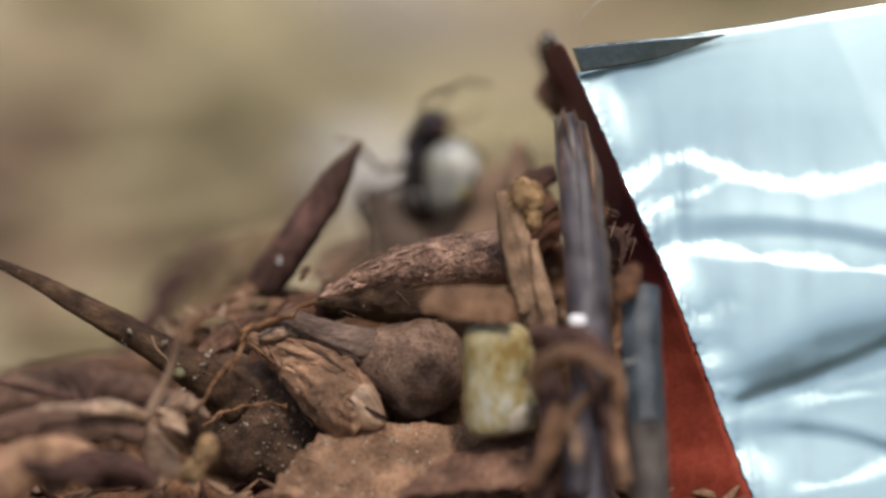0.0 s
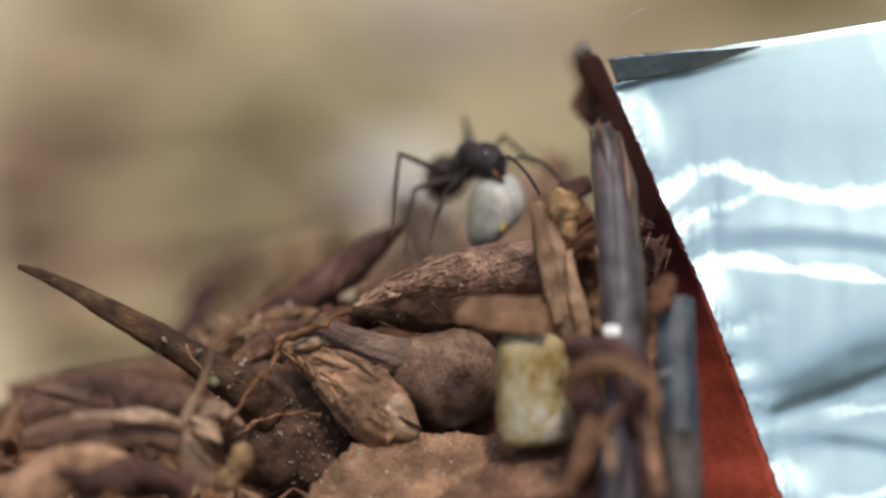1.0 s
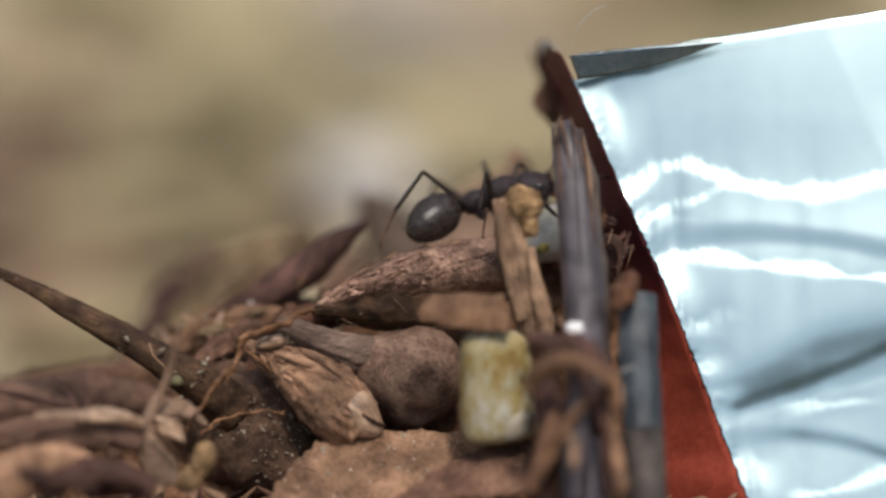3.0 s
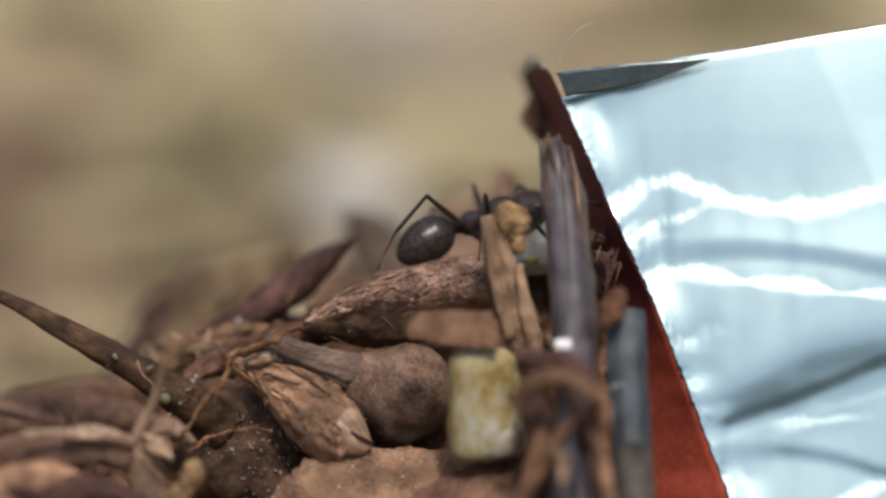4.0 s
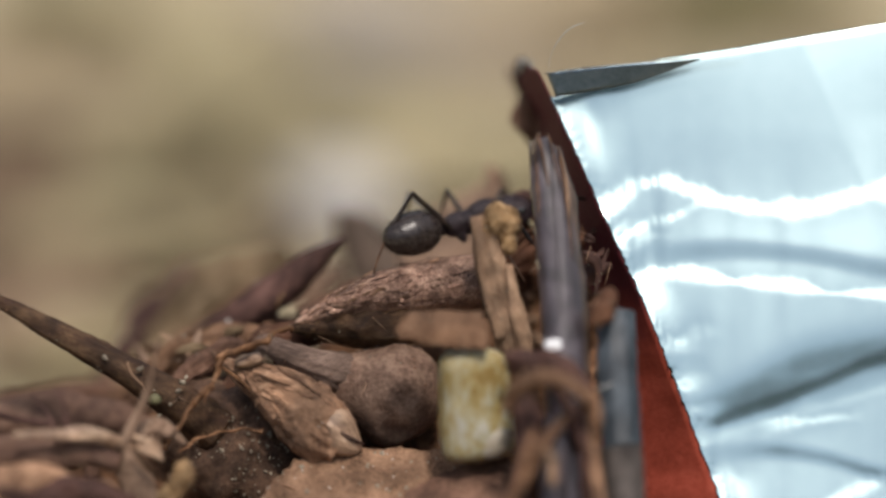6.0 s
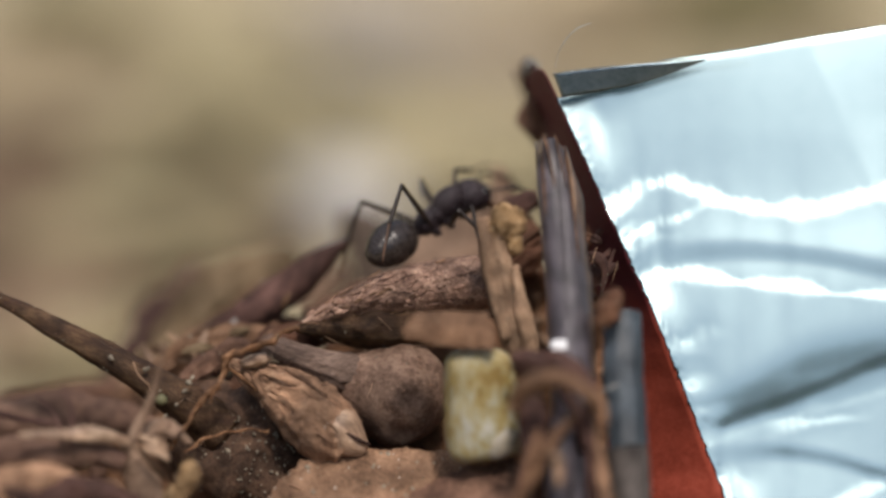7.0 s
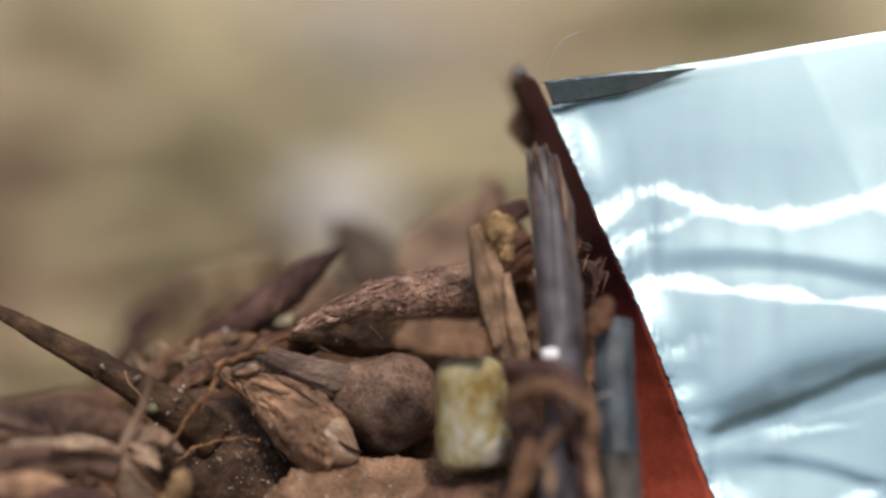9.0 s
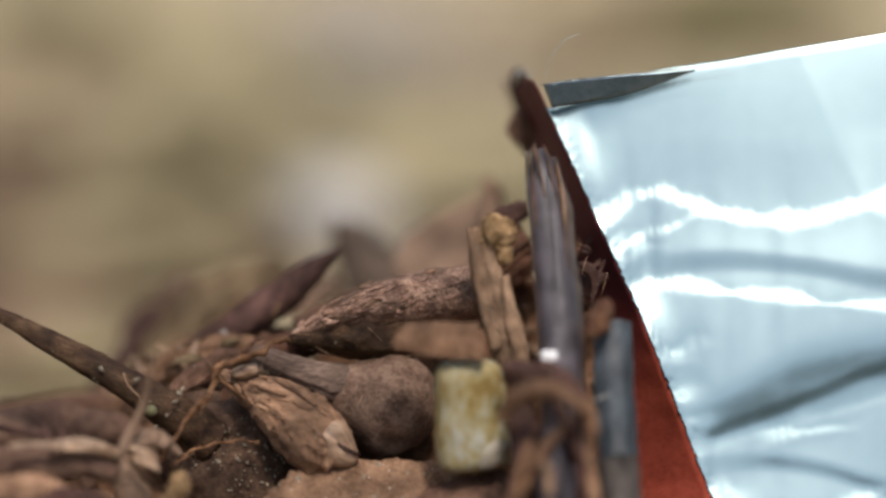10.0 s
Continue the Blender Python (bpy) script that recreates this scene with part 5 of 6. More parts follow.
def build_far():
    tones = {
        "olive": [(0.135, 0.118, 0.05), (0.225, 0.195, 0.09), (0.28, 0.245, 0.125)],
        "tan": [(0.251, 0.195, 0.116), (0.348, 0.276, 0.171), (0.412, 0.340, 0.219)],
        "yellow": [(0.268, 0.225, 0.126), (0.358, 0.308, 0.180), (0.417, 0.366, 0.230)],
        "brown": [(0.14, 0.09, 0.056), (0.235, 0.16, 0.104), (0.31, 0.216, 0.145)],
        "grey": [(0.30, 0.265, 0.222), (0.41, 0.368, 0.313), (0.48, 0.438, 0.378)],
    }
    mats = {k: surface(k + "_leaf", v, 4.0, 0.8, 0.4) for k, v in tones.items()}
    names = {"olive": "olive green fallen leaf on sandy ground", "tan": "dry tan fallen leaf on sandy ground", "yellow": "pale yellow fallen leaf on sandy ground", "brown": "dark brown fallen leaf on sandy ground", "grey": "bleached grey fallen leaf on sandy ground"}
    spots = [
        ("olive", 270, 80, 13, 9, 20), ("tan", 100, 170, 18, 12, -30), ("brown", 10, 360, 12, 10, 50), ("brown", 410, 450, 10, 7, 10),
        ("tan", 830, 120, 20, 12, 5), ("yellow", 260, 300, 16, 9, 40), ("grey", 640, 20, 14, 8, -20), ("yellow", 560, 210, 20, 12, 15),
        ("yellow", 235, 470, 14, 8, -10), ("yellow", 480, 100, 20, 11, 60), ("olive", 1350, -10, 18, 11, 0), ("olive", 110, 30, 14, 9, -50),
        ("brown", 70, 480, 12, 8, 30), ("brown", 110, 600, 11, 7, 60), ("tan", 1000, 60, 18, 11, 30), ("olive", 1200, 20, 18, 11, -15), ("yellow", 400, 190, 16, 10, 75),
        ("yellow", 130, 640, 10, 6, 0), ("tan", 700, 300, 18, 11, 0), ("grey", 790, 140, 18, 11, 20), ("yellow", 850, 320, 18, 11, -25), ("yellow", 650, 260, 18, 11, 50), ("tan", 930, 220, 16, 10, -40),
    ]
    for k, (tone, x, y, length, width, turn) in enumerate(spots):
        # where the line of sight over the ridge meets the ground
        d = Vector(((x - 784) / 49 / REACH, (441 - y) / 49 / REACH, 1.0))
        way = VIEW_FRAME @ d
        eye = VIEW_FRAME @ Vector((0, 0, -REACH))
        p = eye + way * ((FLOOR + 1.5 - eye.z) / way.z)
        ob = new("fallen_leaf")
        ob.empty_display_size = 0.002
        blade = finish("blade", leaf_mesh(length, width, 1.0 + 0.5 * (k % 3), k * 3.1), mats[tone], (0, 0, 0), Matrix.Identity(3))
        bm = fresh()
        tube(bm, [(-length * 0.75, 0.6, 0.9), (-length * 0.5, 0, 0.4), (0, 0, 0.35), (length * 0.4, 0, 0.5)], [0.28, 0.25, 0.2, 0.08], 7, 6)
        rib = finish("midrib", bm, mats["tan"], (0, 0, 0), Matrix.Identity(3))
        blade.parent = rib.parent = ob
        ob.matrix_world = Matrix.Translation(p * MM) @ pose(0, 0, 0, 8 * math.sin(k), 6 * math.cos(k * 2), turn)
        tagged(ob, names[tone], "leaf", "fallen leaves")
    bm = fresh()
    blob(bm, (0, 0, 0), (3.4, 2.7, 2.4), rough=0.15, freq=0.2)
    ob = finish("pebble", bm, stone_mat, (0, 0, 0), Matrix.Identity(3))
    d = VIEW_FRAME @ Vector(((606 - 784) / 49 / REACH, (441 - 350) / 49 / REACH, 1.0))
    eye = VIEW_FRAME @ Vector((0, 0, -REACH))
    ob.location = (eye + d * ((FLOOR + 2.5 - eye.z) / d.z)) * MM
    tagged(ob, "smooth white pebble on sandy ground", "pebble")


build_far()


# ---- the ant and its pupa ----
FEMUR, TIBIA, FOOT = (1.55, 1.8, 2.7), (1.2, 1.4, 1.75), (1.0, 1.15, 1.5)
HIPS = ((1.55, 0.3, -0.42), (1.0, 0.33, -0.42), (0.42, 0.3, -0.34))
NECK, WAIST = (2.05, 0, 0.1), (-0.4, 0, 0.0)


def build_ant():
    """The ant's own zero is its waist; its nose points along x, its back along z."""
    local = Matrix.Identity(3)
    ant = new("ant")
    tagged(ant, "glossy black ant with long thin legs", "ant")
    ant.empty_display_size = 0.001

    def put(name, bm, mat, parent, label=""):
        ob = finish(name, bm, mat, (0, 0, 0), local)
        ob.parent = parent
        return tagged(ob, label)
    bm = fresh()
    blob(bm, (1.46, 0, 0.2), (0.74, 0.5, 0.54), (1, 0, 0.16), rough=0.03, freq=3, rows=24, seg=26)
    blob(bm, (0.92, 0, 0.1), (0.5, 0.42, 0.44), (1, 0, 0.1), rough=0.03, freq=3, rows=20, seg=24)
    blob(bm, (0.42, 0, 0.08), (0.6, 0.4, 0.46), (1, 0, 0.05), rough=0.03, freq=3, rows=22, seg=24, square=0.8)
    blob(bm, (1.0, 0, -0.18), (0.85, 0.34, 0.26), rows=20, seg=22)
    for x, y, z in HIPS:
        for s in (-1, 1):
            blob(bm, (x + 0.03, s * y * 0.8, z + 0.12), (0.36, 0.17, 0.19), (0.15, s * 0.3, -1), (1, 0, 0), rows=12, seg=12)
    tube(bm, [(1.85, 0, 0.18), (2.0, 0, 0.14), (2.2, 0, 0.1)], [0.3, 0.17, 0.15], 14, 4)
    put("thorax", bm, ant_mat, ant, "bluish black dull thorax")
    bm = fresh()
    tube(bm, [(0.1, 0, 0), (-0.1, 0, -0.02), (-0.3, 0, 0.0), (-0.5, 0, 0)], [0.16, 0.15, 0.13, 0.14], 12, 4)
    blob(bm, (-0.2, 0, 0.14), (0.14, 0.27, 0.34), (1, 0, 0.15), rows=14, seg=16)
    put("petiole", bm, ant_mat, ant)

    def rings(x):
        r = math.sqrt(max(0, 1 - x * x)) * (1 - 0.1 * x)
        k = (x + 1) / 2
        for edge in (0.34, 0.6, 0.8, 0.92):
            if k > edge:
                r *= 0.975
        return r
    bm = fresh()
    blob(bm, (1.1, 0, 0.24), (1.22, 0.86, 0.84), (1, 0, 0), profile=rings, rows=70, seg=36)
    gaster = put("gaster", bm, gaster_mat, ant, "shiny black banded gaster")
    r = random.Random(4)
    bm = fresh()
    for k in range(150):
        x = r.uniform(0.1, 2.2)
        a = r.uniform(0, 2 * math.pi)
        q = 0.83 * rings(x / 1.2 - 0.95) if -1 < x / 1.2 - 0.95 < 1 else 0
        p = Vector((x, math.cos(a) * q, 0.24 + math.sin(a) * q * 0.98))
        tube(bm, [p, p + Vector((0.14, math.cos(a) * 0.05, math.sin(a) * 0.05))], [0.008, 0.003], 4, 2)
    put("hair", bm, leg_mat, gaster, "fine short hairs")
    bm = fresh()
    blob(bm, (0.6, 0, 0), (0.76, 0.68, 0.62), (1, 0, 0), profile=lambda x: math.sqrt(max(0, 1 - abs(x) ** 2.4)) * (1 - 0.16 * x), rough=0.02, freq=3, rows=30, seg=30)
    tube(bm, [(1.0, -0.26, 0.02), (1.28, 0, -0.1), (1.0, 0.26, 0.02)], [0.1, 0.17, 0.1], 10, 5)
    head = put("head", bm, ant_mat, ant)
    feelers = []
    for s in (-1, 1):
        bm = fresh()
        blob(bm, (0.66, s * 0.58, 0.24), (0.18, 0.09, 0.16), rows=10, seg=12)
        put("eye", bm, eye_mat, head)
        bm = fresh()
        tube(bm, [(1.1, s * 0.3, -0.1), (1.36, s * 0.3, -0.24), (1.55, s * 0.14, -0.34), (1.62, s * 0.02, -0.36)], [0.12, 0.14, 0.1, 0.03], 10, 5, flat=0.6)
        put("mandible", bm, jaw_mat, head, "dark orange-brown mandible")
        bm = fresh()
        tube(bm, [(0, 0, 0), (0.3, s * 0.45, 0.25), (0.7, s * 0.85, 0.42)], [0.05, 0.05, 0.065], 8, 5)
        tube(bm, [(0.7, s * 0.85, 0.42), (1.3, s * 0.95, 0.3), (1.9, s * 0.92, 0.02), (2.4, s * 0.8, -0.35)], [0.05, 0.06, 0.065, 0.045], 8, 8, 0.12, 7)
        feelers.append((put("antenna", bm, leg_mat, head), s))
    legs = []
    for i in range(3):
        for s in (-1, 1):
            bm = fresh()
            L = FEMUR[i]
            tube(bm, [(-0.03, 0, 0), (0.14, 0, 0), (0.24, 0, 0), (L * 0.45, 0, 0), (L * 0.9, 0, 0), (L, 0, 0)], [0.12, 0.12, 0.08, 0.115, 0.08, 0.085], 10, 6)
            leg = put("leg", bm, leg_mat, ant)
            bm = fresh()
            L = TIBIA[i]
            tube(bm, [(0, 0, 0), (L * 0.15, 0, 0), (L * 0.6, 0, 0), (L, 0, 0)], [0.08, 0.07, 0.085, 0.07], 9, 6)
            tube(bm, [(L * 0.97, 0, 0), (L + 0.12, 0.05, -0.03)], [0.02, 0.006], 5, 2)
            shin = put("tibia", bm, leg_mat, leg)
            bm = fresh()
            L = FOOT[i]
            tube(bm, [(0, 0, 0), (L * 0.45, 0, 0), (L * 0.5, 0, 0), (L * 0.7, 0, 0), (L * 0.9, 0, -0.03), (L, 0, -0.1)], [0.055, 0.04, 0.05, 0.035, 0.045, 0.02], 8, 6)
            foot = put("tarsus", bm, foot_mat, leg, "thin reddish brown foot")
            legs.append((leg, shin, foot, i, s))
    pupa = new("ant_pupa")
    tagged(pupa, "white ant pupa with a yellow spot, carried by the ant", "pupa")
    pupa.empty_display_size = 0.001
    bm = fresh()
    blob(bm, (0, 0, 0), (1.5, 1.02, 1.0), profile=lambda x: math.sqrt(max(0, 1 - x * x)) * (1 + 0.12 * math.sin(3 * x)), rough=0.06, freq=0.9, rows=24, seg=26, grooves=((-0.5, 0.02), (-0.1, 0.02), (0.3, 0.02)))
    put("body", bm, pupa_mat, pupa)
    bm = fresh()
    blob(bm, (-0.45, -0.88, 0.15), (0.26, 0.12, 0.2), rough=0.15, rows=8, seg=10)
    put("spot", bm, spot_mat, pupa, "yellow spot")
    bm = fresh()
    blob(bm, (0.3, -0.93, -0.2), (0.5, 0.08, 0.1), rough=0.2, rows=8, seg=10)
    put("leg_fold", bm, pupa_mat, pupa, "folded pale limb seen through the skin")
    return ant, pupa, gaster, head, feelers, legs


ANT, PUPA, GASTER, HEAD, FEELERS, LEGS = build_ant()


def build_stick():
    """A loose pointed stick, its zero at its tip."""
    stick = new("dark_stick")
    stick.empty_display_size = 0.001
    tagged(stick, "dark purplish brown pointed stick, nudged by the ant", "stick")

    def put(name, bm, mat, label=""):
        ob = finish(name, bm, mat, (0, 0, 0), Matrix.Identity(3))
        ob.parent = stick
        return tagged(ob, label)
    bm = fresh()
    tube(bm, [(-6.6, 0.1, 0), (-5, 0.05, 0.05), (-3, -0.03, 0), (-1.2, 0.02, 0), (0, 0, 0)], [0.72, 0.74, 0.66, 0.42, 0.12], 26, 9, 0.2, 0.9, face=(0, 1, 0), fibre=0.15)
    put("shaft", bm, stick_mat)
    for k, (x, y, z, size) in enumerate(((-4.7, 0.55, 0.3, 0.2), (-4.1, -0.5, 0.35, 0.16), (-3.6, 0.3, 0.6, 0.1), (-5.3, -0.45, 0.5, 0.14))):
        bm = fresh()
        blob(bm, (x, y, z), (size * 1.3, size, size * 0.7), (1, 0.3 * k, 0.2), rough=0.4, freq=4, seed=k, rows=10, seg=12)
        put("pale_crumb", bm, stone_mat, "pale crumb stuck to the shaft")
    for k in range(3):
        bm = fresh()
        y = (-0.08, 0.06, 0.0)[k]
        tube(bm, [(-1.6 - 0.5 * k, y * 4, 0.2), (-0.8, y * 3, 0.16), (0.05 + 0.06 * k, y * 1.6, 0.02)], [0.05, 0.06, 0.012], 6, 5, 0.3, 3)
        put("splinter", bm, stick_mat)
    return stick


STICK = build_stick()


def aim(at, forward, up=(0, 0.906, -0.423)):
    """The pose of a body at a place of the view-aligned frame, its nose along forward and its back towards up."""
    f = (VIEW_FRAME @ Vector(forward)).normalized()
    u = VIEW_FRAME @ Vector(up)
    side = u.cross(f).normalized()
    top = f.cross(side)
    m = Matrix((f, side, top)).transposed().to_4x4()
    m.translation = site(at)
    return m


def turned(way, up):
    """A turn that brings x onto way, with z as near to up as it can be."""
    f = Vector(way).normalized()
    side = Vector(up).cross(f)
    side = side.normalized() if side.length > 0.02 else Vector((0, 1, 0))
    return Matrix((f, side, f.cross(side))).transposed()


def reach(start, goal, length, outward):
    """A way of one length from start over a goal across and up the view; what is left of the length goes outward in
    depth.
    """
    du, dv = goal[0] - start.x, goal[1] - start.y
    d = math.hypot(du, dv)
    if d >= length * 0.98:
        return Vector((du, dv, outward * 0.15 * d)).normalized()
    return Vector((du, dv, outward * math.sqrt(length * length - d * d))).normalized()


def motions():
    """The ant hauls its pupa over the ridge into the hole, backs out, turns and goes down behind."""
    rows = [
        (0.0, (-2.04, 1.57, 9.50), (0.24, 0.97, 0.00), (-0.85, 0.20, 0.50)),
        (0.2, (-2.03, 1.06, 8.50), (0.15, 0.94, -0.31), (-0.60, 0.20, 0.75)),
        (0.4, (-1.82, 1.73, 8.20), (0.00, 0.53, -0.85), (-0.12, 0.85, 0.50)),
        (0.5, (-1.92, 2.29, 8.00), (0.00, 0.21, -0.98), (0.00, 0.97, 0.20)),
        (0.8, (-1.83, 2.24, 6.20), (0.17, 0.27, -0.95), (0.00, 0.95, -0.30)),
        (1.0, (-1.62, 2.38, 5.00), (0.37, 0.25, -0.89), (0.00, 0.91, -0.42)),
        (1.2, (-1.36, 2.39, 3.80), (0.62, 0.31, -0.72), (0.00, 0.91, -0.42)),
        (1.5, (-1.28, 2.13, 2.80), (0.95, 0.30, 0.00), (0.00, 0.91, -0.42)),
        (1.8, (-0.28, 1.85, 2.60), (0.95, 0.31, 0.00), (0.00, 0.91, -0.42)),
        (2.0, (-0.05, 1.72, 2.60), (0.96, 0.29, 0.00), (0.00, 0.91, -0.42)),
        (2.2, (0.33, 1.22, 2.50), (0.95, 0.30, 0.00), (0.00, 0.91, -0.42)),
        (2.5, (0.30, 1.19, 2.40), (0.97, 0.24, 0.00), (0.00, 0.91, -0.42)),
        (2.7, (0.20, 0.99, 2.30), (0.96, 0.28, 0.00), (0.00, 0.91, -0.42)),
        (3.8, (0.13, 0.79, 1.90), (0.95, 0.31, 0.00), (0.00, 0.91, -0.42)),
        (4.0, (0.48, 0.75, 1.80), (0.95, 0.30, 0.00), (0.00, 0.91, -0.42)),
        (4.5, (0.53, 0.62, 1.80), (0.96, 0.27, 0.00), (0.00, 0.91, -0.42)),
        (5.0, (1.12, 0.43, 1.80), (0.95, 0.18, 0.25), (0.00, 0.91, -0.42)),
        (5.5, (1.48, 0.26, 2.00), (0.97, 0.14, 0.19), (0.00, 0.91, -0.42)),
        (5.7, (1.08, 0.64, 1.90), (0.95, 0.20, 0.24), (0.00, 0.91, -0.42)),
        (6.2, (-0.21, 0.73, 1.90), (0.93, 0.34, 0.13), (0.00, 0.91, -0.42)),
        (6.8, (-1.20, 0.61, 2.20), (0.86, 0.51, 0.00), (0.00, 0.91, -0.42)),
        (7.0, (-0.96, 0.71, 2.60), (0.77, 0.62, 0.13), (0.00, 0.91, -0.42)),
        (7.2, (-1.27, 1.06, 3.60), (0.35, 0.78, 0.52), (-0.60, 0.50, -0.70)),
        (7.4, (-1.13, 1.59, 4.80), (0.42, 0.78, 0.47), (-0.70, 0.50, -0.70)),
        (7.5, (-0.94, 2.01, 5.60), (0.44, 0.75, 0.50), (-0.75, 0.45, -0.60)),
        (7.6, (-0.72, 2.41, 6.40), (0.30, 0.60, 0.74), (-0.60, 0.60, -0.60)),
        (7.8, (-0.15, 2.18, 8.50), (0.32, 0.29, 0.90), (-0.20, 0.90, -0.30)),
        (8.0, (-0.46, 2.00, 11.00), (0.49, 0.11, 0.87), (0.00, 0.91, -0.42)),
        (8.2, (-0.62, 1.39, 13.00), (0.44, -0.02, 0.90), (0.00, 0.91, -0.42)),
        (8.5, (-0.14, -1.35, 15.00), (0.35, -0.50, 0.80), (0.00, 0.91, -0.42)),
        (10.0, (0.42, -2.37, 17.00), (0.35, -0.50, 0.80), (0.00, 0.91, -0.42)),
    ]
    walk(ANT, [(t, aim(p, f, up)) for t, p, f, up in rows])
    stand = {t: (Vector(p), VIEW_FRAME.transposed() @ aim(p, f, up).to_3x3()) for t, p, f, up in rows}
    nod = [
        (0.0, (0.64, 0.37, -0.67)),
        (0.2, (0.38, -0.08, -0.92)),
        (0.4, (0.10, -0.54, -0.84)),
        (0.5, (0.02, -0.56, -0.83)),
        (0.8, (0.46, -0.47, -0.76)),
        (1.0, (0.79, -0.47, -0.41)),
        (1.2, (0.94, -0.33, 0.00)),
        (1.5, (0.94, -0.33, 0.00)),
        (1.8, (0.92, -0.39, 0.00)),
        (2.0, (0.94, -0.34, 0.00)),
        (2.2, (0.99, -0.11, 0.00)),
        (2.5, (1.00, -0.03, 0.00)),
        (2.7, (0.99, -0.01, 0.11)),
        (3.8, (0.97, 0.09, 0.23)),
        (4.0, (0.96, 0.07, 0.27)),
        (4.5, (0.96, 0.03, 0.27)),
        (5.0, (0.98, 0.00, 0.20)),
        (5.5, (0.92, -0.01, 0.40)),
        (5.7, (0.98, 0.00, 0.20)),
        (6.2, (0.93, 0.00, 0.38)),
        (6.8, (0.98, -0.07, 0.20)),
        (7.0, (0.74, -0.07, 0.66)),
        (7.2, (0.72, 0.28, 0.63)),
        (7.4, (0.87, 0.13, 0.48)),
        (7.5, (0.83, -0.07, 0.55)),
        (7.6, (0.93, -0.19, 0.30)),
        (7.8, (0.45, 0.19, 0.87)),
        (8.0, (0.46, 0.29, 0.84)),
        (8.2, (0.51, -0.17, 0.84)),
        (8.5, (0.35, -0.50, 0.80)),
        (10.0, (0.35, -0.50, 0.80)),
    ]
    tail = [
        (0.0, (0.64, -0.50, 0.59)),
        (0.2, (0.61, -0.45, 0.65)),
        (0.4, (0.07, -0.48, 0.88)),
        (0.5, (-0.00, -0.29, 0.96)),
        (0.8, (-0.18, -0.34, 0.92)),
        (1.0, (-0.20, -0.38, 0.90)),
        (1.2, (-0.33, -0.43, 0.84)),
        (1.5, (-0.47, -0.35, -0.81)),
        (1.8, (-0.60, -0.36, -0.72)),
        (2.0, (-0.53, -0.60, -0.60)),
        (2.2, (-0.69, -0.47, -0.55)),
        (2.5, (-0.77, -0.60, -0.21)),
        (2.7, (-0.66, -0.51, -0.55)),
        (3.8, (-0.84, -0.42, -0.35)),
        (4.0, (-0.81, -0.52, -0.27)),
        (4.5, (-0.81, -0.41, -0.43)),
        (5.0, (-0.83, -0.31, -0.47)),
        (5.5, (-0.64, -0.16, 0.75)),
        (5.7, (-0.84, -0.27, -0.46)),
        (6.2, (-0.81, -0.28, -0.51)),
        (6.8, (-0.65, -0.21, -0.73)),
        (7.0, (-0.61, -0.44, -0.66)),
        (7.2, (-0.45, -0.29, -0.84)),
        (7.4, (0.04, -0.49, -0.87)),
        (7.5, (-0.03, -0.93, -0.37)),
        (7.6, (-0.14, -0.81, -0.57)),
        (7.8, (-0.39, -0.20, -0.90)),
        (8.0, (-0.59, 0.11, -0.80)),
        (8.2, (-0.36, 0.03, -0.93)),
        (8.5, (-0.35, 0.50, -0.80)),
        (10.0, (-0.35, 0.50, -0.80)),
    ]
    for piece, at, ways in ((HEAD, NECK, nod), (GASTER, WAIST, tail)):
        keyed = []
        for t, way in ways:
            m = turned(stand[t][1].transposed() @ Vector(way), (0, 0, 1)).to_4x4()
            m.translation = Vector(at) * MM
            keyed.append((t, m))
        walk(piece, keyed)
    white = [
        (0.0, (-0.51, 1.84, 8.20), (0.25, 1.00, -0.10)),
        (0.2, (-0.73, 1.51, 7.40), (0.15, 1.00, -0.10)),
        (0.4, (-1.60, 0.37, 6.40), (0.05, 1.00, -0.10)),
        (0.5, (-1.56, 0.47, 5.80), (0.10, 1.00, -0.10)),
        (0.6, (-1.42, 0.57, 5.20), (0.10, 1.00, -0.10)),
        (0.8, (-0.86, 0.64, 4.20), (0.25, 1.00, -0.10)),
        (1.0, (-0.21, 0.88, 3.20), (0.40, 1.00, 0.00)),
        (1.2, (0.94, 0.83, 2.40), (0.60, 0.90, 0.00)),
        (1.4, (1.63, 0.79, 2.10), (0.70, 0.70, 0.00)),
        (1.5, (1.97, 0.72, 2.00), (0.70, 0.70, 0.00)),
        (1.8, (3.05, 0.05, 2.20), (0.80, 0.50, 0.00)),
        (2.0, (3.13, 0.01, 2.30), (0.80, 0.50, 0.00)),
        (2.5, (3.22, -0.14, 2.40), (0.80, 0.50, 0.00)),
        (4.0, (3.34, 0.00, 2.60), (0.80, 0.40, 0.00)),
        (4.4, (3.52, -0.65, 4.00), (0.80, 0.40, 0.00)),
        (4.8, (2.95, -2.60, 6.00), (0.80, 0.20, 0.20)),
        (5.3, (2.60, -4.20, 7.50), (0.80, 0.20, 0.20)),
        (10.0, (2.60, -4.30, 7.60), (0.80, 0.20, 0.20)),
    ]
    walk(PUPA, [(t, aim(p, f)) for t, p, f in white])
